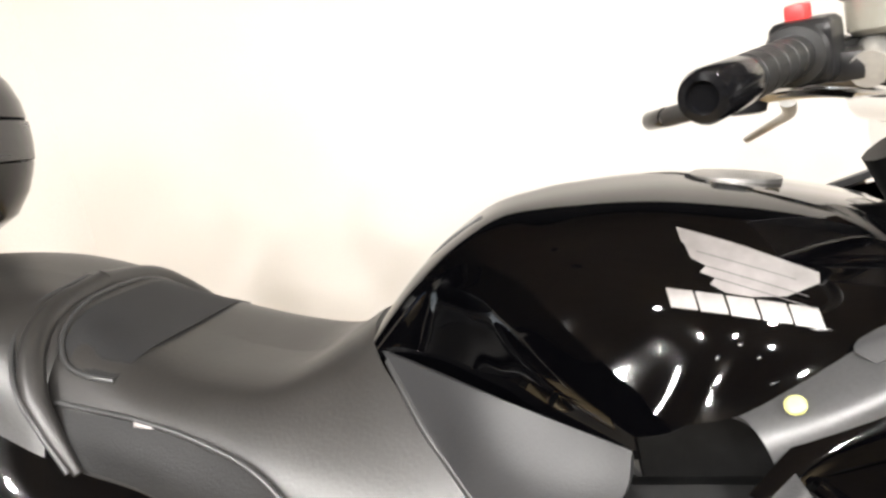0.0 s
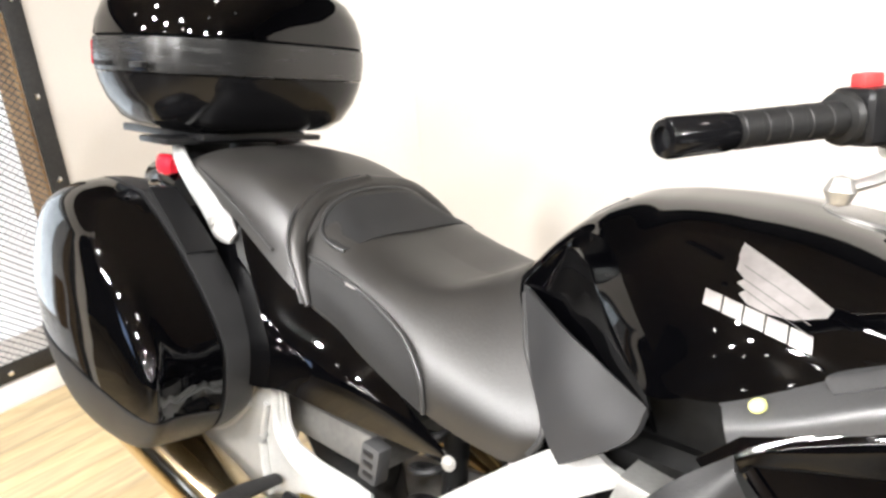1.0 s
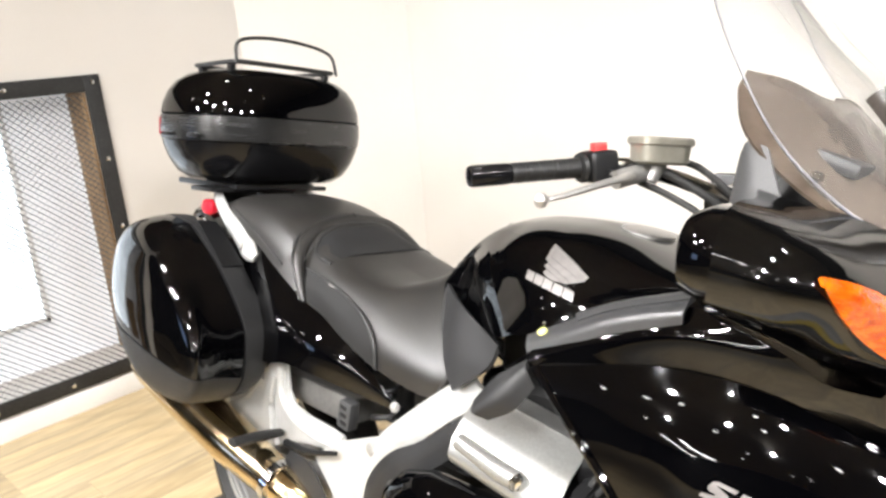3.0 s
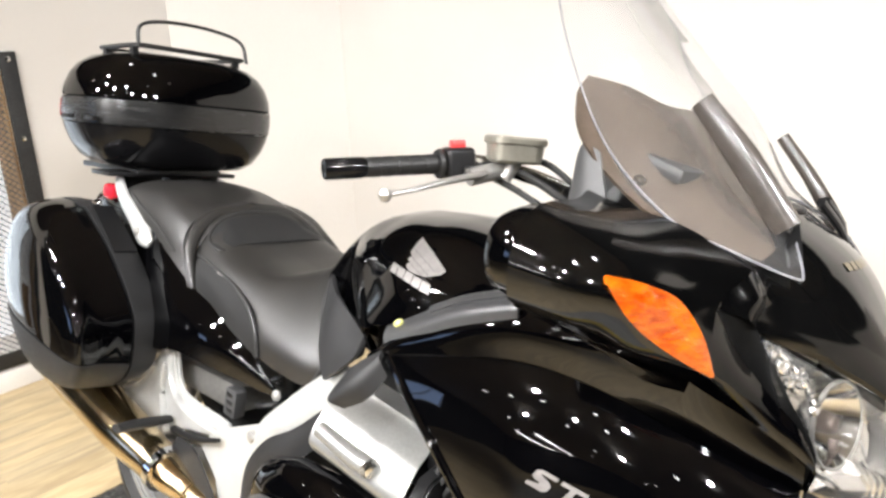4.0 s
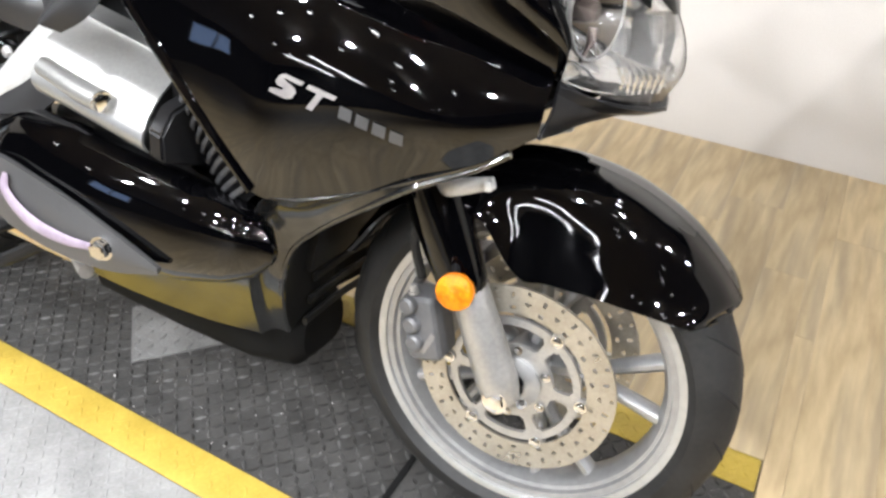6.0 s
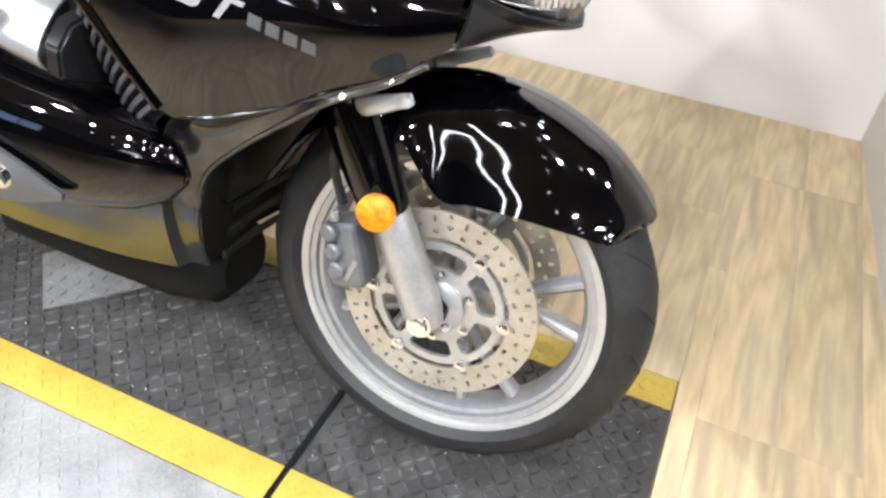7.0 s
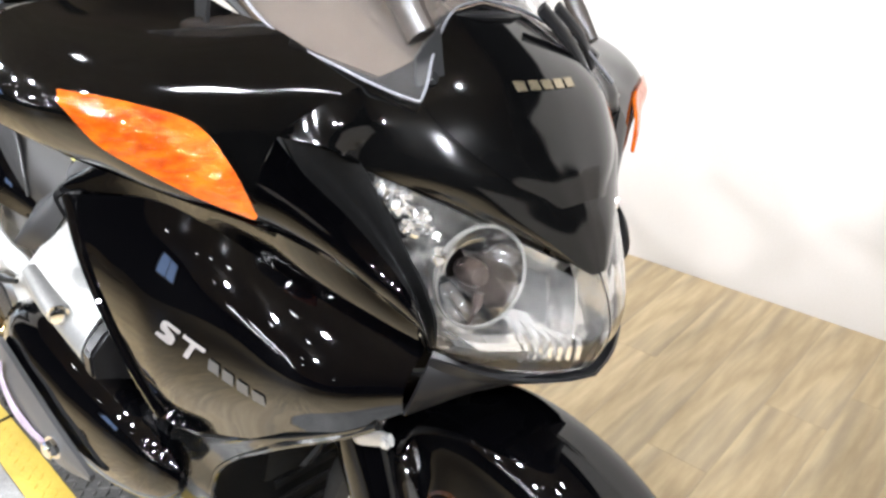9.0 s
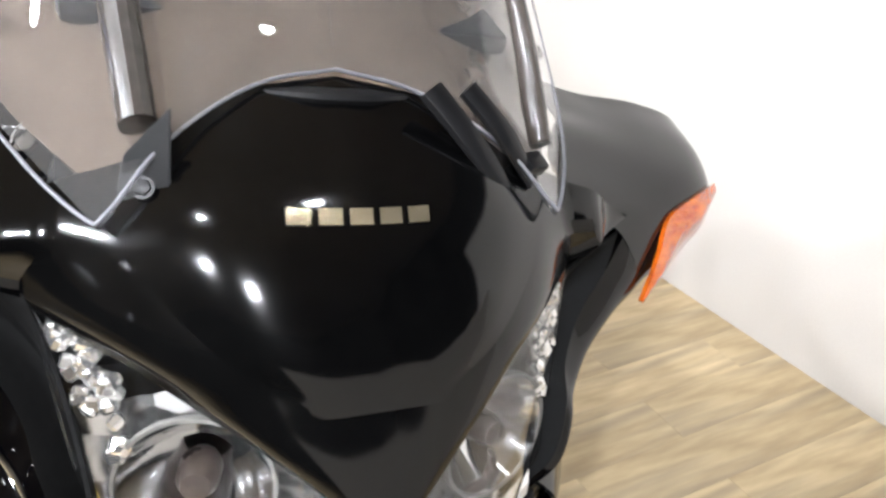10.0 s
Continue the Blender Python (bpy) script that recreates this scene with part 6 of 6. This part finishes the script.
# handlebar
END, INN = Vector((0.171, -0.386, 1.104)), Vector((0.247, -0.240, 1.122))
way = (INN - END).normalized()
bars = part("handlebar", joined(tube([INN - way * 0.02, INN + way * 0.06, Vector((0.33, -0.12, 1.115)), Vector((0.40, -0.06, 1.085))], 0.012, 6, 12), tube([(0.190, 0.390, 1.069), (0.262, 0.245, 1.088), (0.34, 0.12, 1.095), (0.40, 0.06, 1.085)], 0.012, 6, 12), tube([(0.40, -0.10, 1.080), (0.40, 0.10, 1.080)], 0.028, 3, 14)), CHROME, bike, "chrome handlebar")
part("bar_end", joined(lathe([(0.0, 0.004), (0.008, 0.004), (0.009, 0.0), (0.0135, 0.001), (0.0150, 0.005), (0.0148, 0.054), (0.0138, 0.060), (0.0, 0.060)], END, way, 32)), SHELL, bars, "black bar end weight")
grip = part("grip", joined(tube([END + way * 0.058, INN], 0.0138, 3, 24), *[lathe([(0.0136, -0.008), (0.0144, -0.007), (0.0144, 0.007), (0.0136, 0.008)], END + way * (0.072 + 0.021 * k), way, 24) for k in range(5)]), GRIP, bars, "ribbed rubber grip")
part("flange", lathe([(0.014, 0), (0.020, 0.001), (0.022, 0.006), (0.020, 0.010), (0.014, 0.012)], INN, way, 28), GRIP, bars)
part("left_grip", tube([(0.205, 0.362, 1.073), (0.262, 0.245, 1.088)], 0.0145, 3, 24), GRIP, bars)
part("left_bar_end", lathe([(0.0, 0.0), (0.013, 0.001), (0.0150, 0.005), (0.0148, 0.050), (0.0, 0.055)], (0.180, 0.412, 1.0685), (0.46, -0.9, 0.1), 24), PAINT, bars)
sw = INN + way * 0.034
housing = part("switch_housing", joined(box((0.042, 0.044, 0.046), Matrix.Translation(sw) @ way.to_track_quat("Y", "Z").to_matrix().to_4x4(), 0.010, 3), box((0.03, 0.045, 0.022), Matrix.Translation(sw + Vector((0.03, 0.01, -0.012))) @ way.to_track_quat("Y", "Z").to_matrix().to_4x4(), 0.006)), SATIN, bars, "black switch housing")
part("stop_switch", box((0.014, 0.022, 0.012), Matrix.Translation((0.258, -0.208, 1.153)) @ way.to_track_quat("Y", "Z").to_matrix().to_4x4(), 0.003), REDPLA, housing, "red engine stop switch")
part("left_switch", box((0.05, 0.06, 0.05), Matrix.Translation((0.285, 0.205, 1.095)), 0.01), SATIN, bars)
master = part("master_cylinder", joined(tube([sw + Vector((0.035, -0.015, -0.018)), sw + Vector((0.06, 0.05, 0.0))], 0.013, 3, 14), tube([Vector((0.322, -0.175, 1.110)), Vector((0.332, -0.165, 1.136))], 0.012, 3, 12)), ALLOY, bars, "alloy brake master cylinder")
cup = skin([ring((0.332, -0.168, z - 0.006), a * 1.28, b * 1.2, 28, 4.5, (0.5, 0.86, 0), (-0.86, 0.5, 0)) for z, a, b in ((1.138, 0.024, 0.018), (1.142, 0.029, 0.022), (1.164, 0.030, 0.023), (1.166, 0.033, 0.026), (1.173, 0.033, 0.026), (1.176, 0.031, 0.024))])
part("fluid_reservoir", cup, BRASS, master, "yellowish metal fluid reservoir")
part("brake_lever", joined(tube([(0.305, -0.185, 1.118), (0.318, -0.24, 1.112), (0.318, -0.30, 1.103), (0.303, -0.35, 1.090), (0.288, -0.376, 1.083)], [0.009, 0.0075, 0.0065, 0.0055, 0.005], 6, 12, 0.7), lathe([(0, -0.010), (0.006, -0.008), (0.0095, 0), (0.006, 0.008), (0, 0.010)], (0.287, -0.381, 1.082), (0, 0, 1), 16)), ALLOY, bars, "silver brake lever with ball end")
part("left_lever", tube([(0.335, 0.20, 1.080), (0.350, 0.27, 1.062), (0.340, 0.34, 1.045), (0.317, 0.388, 1.026)], [0.010, 0.009, 0.008, 0.007], 6, 10, 0.7), ALLOY, bars)
for pts, r in ((((0.275, -0.195, 1.118), (0.31, -0.17, 1.128), (0.36, -0.15, 1.110), (0.42, -0.13, 1.07), (0.45, -0.10, 1.0)), 0.006), (((0.30, -0.17, 1.108), (0.35, -0.165, 1.09), (0.41, -0.17, 1.06), (0.45, -0.15, 0.99)), 0.005), (((0.335, -0.13, 1.14), (0.37, -0.12, 1.13), (0.42, -0.11, 1.09), (0.46, -0.09, 1.02)), 0.005)):
    part("cable", tube(pts, r, 6, 8), RUBBER, bars, "black cable")

# ---- lamps of the showroom ----
SPOTS = [(-1.25, 1.0, 6), (-1.1, 0.1, 7), (0.2, 0.3, 4), (1.35, 0.8, 9), (1.35, -0.4, 12), (-1.3, -1.1, 20), (0.4, -1.5, 34), (1.4, -1.8, 44), (-1.2, -1.95, 46), (-0.35, -2.1, 48), (0.45, -3.4, 54), (-2.15, -2.6, 50),
         (2.6, -1.2, 70), (3.4, -0.3, 66), (-1.0, -4.6, 48), (1.6, -4.4, 51)]
for x, y, watts in SPOTS:
    lamp = tagged(new("ceiling_spotlight"), "small round ceiling spotlight, lit", "spotlight", "ceiling spotlights")
    aim = (x, y, 0) if y > -0.9 and -0.8 < x < 2 else (-2.18, y + 0.75, 1.1) if x < 0 and y > -0.9 else (0.8, 0.1, 0.6) if x > 2 else (0.3 * x - 0.2, -0.2, 0.6)
    lamp.matrix_world = look((x, y, 2.78), aim)
    part("can", lathe([(0.0, 0.10), (0.065, 0.10), (0.065, 0.0), (0.057, 0.0), (0.057, 0.03), (0, 0.03)], (0, 0, 0), (0, 0, 1), 24), SATIN, lamp)
    part("stem", tube([(0, 0, 0.09), (0, 0, 0.14)], 0.012, 3, 8), SATIN, lamp)
    data = bpy.data.lights.new("spot", "AREA")
    data.shape, data.size, data.energy, data.color = "DISK", 0.105, 0.47 * watts, (1, 0.965, 0.925)
    data.spread = radians(110)
    ob = new("spot_light", data)
    ob.matrix_world = look((x, y, 2.78), aim) @ Matrix.Translation((0, 0, 0.02))
LAMPGLOW = glow("lit_lamp_lens", (1.0, 0.96, 0.9), 60.0)
for x, y in [(x, y) for y in (-5.9, -7.6) for x in (-2.0, 1.1, 2.7, 4.2)] + [(-2.7, -1.7), (-3.3, -3.3), (-1.0, -3.1), (-0.3, -2.7), (0.2, -4.3), (-1.9, -3.7), (1.2, -2.9), (2.3, -2.4), (0.9, -2.0)]:
    lamp = tagged(new("ceiling_spotlight"), "small round ceiling spotlight, lit", "spotlight", "ceiling spotlights")
    lamp.matrix_world = pose(x, y, 2.78, 0, 0, 0)
    part("can", lathe([(0.0, 0.10), (0.065, 0.10), (0.065, 0.0), (0.057, 0.0), (0.057, 0.03), (0, 0.03)], (0, 0, 0), (0, 0, 1), 24), SATIN, lamp)
    part("lamp_lens", lathe([(0.0, -0.004), (0.035, 0.002), (0.050, 0.012), (0.0, 0.014)], (0, 0, 0), (0, 0, 1), 20), LAMPGLOW, lamp)
    part("stem", tube([(0, 0, 0.09), (0, 0, 0.14)], 0.012, 3, 8), SATIN, lamp)
for x, y in ((-0.55, -9.7), (-1.75, -10.6)):
    tube_lamp = tagged(new("strip_light"), "long fluorescent strip light, lit", "strip light", "strip lights")
    tube_lamp.matrix_world = pose(x, y, 2.9, 0, 0, -75)
    part("tray", box((5.2, 0.14, 0.05), Matrix.Translation((0, 0, -0.026)), 0.01), BASE, tube_lamp)
    data = bpy.data.lights.new("strip_lamp", "AREA")
    data.shape, data.size, data.size_y, data.energy, data.color = "RECTANGLE", 5.0, 0.12, 170, (1, 0.97, 0.93)
    new("strip_lamp", data).matrix_world = pose(x, y, 2.84, 0, 0, -75)
area("window_daylight", (RX - 0.15, -0.30, 0.80), (0, -0.30, 0.80), 0.6, 0.85, 2.2, (0.82, 0.91, 1.0))
# unseen window, added so that the black shells pick up a bluish reflection
reflection_window = structure(new("reflection_window"), "small unseen window with a glowing blue pane, added for reflections", "window")
part("pane", box((0.006, 1.3, 1.0), Matrix.Translation((-4.985, -6.3, 1.9)), 0.001), glow("added_blue_glow", (0.45, 0.62, 1.0), 3.0), reflection_window)
part("window_frame", joined(*[box(s, Matrix.Translation((-4.98, y, z)), 0.004) for s, y, z in (((0.04, 0.06, 1.12), -6.98, 1.9), ((0.04, 0.06, 1.12), -5.62, 1.9), ((0.04, 1.4, 0.06), -6.3, 2.43), ((0.04, 1.4, 0.06), -6.3, 1.37), ((0.03, 0.05, 1.0), -6.3, 1.9))]), BASE, reflection_window)

# ---- oak boards of the floor ----
BW = 0.148
shapes = {}


def board(x0, x1, y0, y1):
    key = (round(x1 - x0, 3), round(y1 - y0, 3))
    if key not in shapes:
        shapes[key] = bpy.data.meshes.new("plank")
        bm = box((key[0] - 0.0004, key[1] - 0.0004, 0.010), None, 0.0003, 1)
        bm.to_mesh(shapes[key])
        bm.free()
        shapes[key].materials.append(OAK)
    ob = new("plank", shapes[key])
    ob.location = ((x0 + x1) / 2, (y0 + y1) / 2, -0.005)
    ob.parent = floor


def run(x0, x1, y0, y1):
    y = y0 - random.choice((0.0, 0.15, 0.3, 0.45, 0.6, 0.75))
    while y < y1:
        a, b = max(y, y0), min(y + 0.92, y1)
        if b - a > 0.02:
            board(x0, x1, a, b)
        y += 0.92


x = -2.95
while x < 2.4:
    a, b = x, x + BW
    cuts = [(a, b, -2.2, 1.553 if b > -1.7 else 2.3)]
    if b > LIFT[0] and a < LIFT[1]:
        cuts = []
        for lo, hi in ((max(a, LIFT[0]), min(b, LIFT[1])),):
            cuts += [(lo, hi, -2.2, LIFT[2]), (lo, hi, LIFT[3], 1.553)]
        if a < LIFT[0]:
            cuts.append((a, LIFT[0], -2.2, 1.553))
        if b > LIFT[1]:
            cuts.append((LIFT[1], b, -2.2, 1.553))
    for c in cuts:
        if c[1] - c[0] > 0.01:
            run(*c)
    x += BW
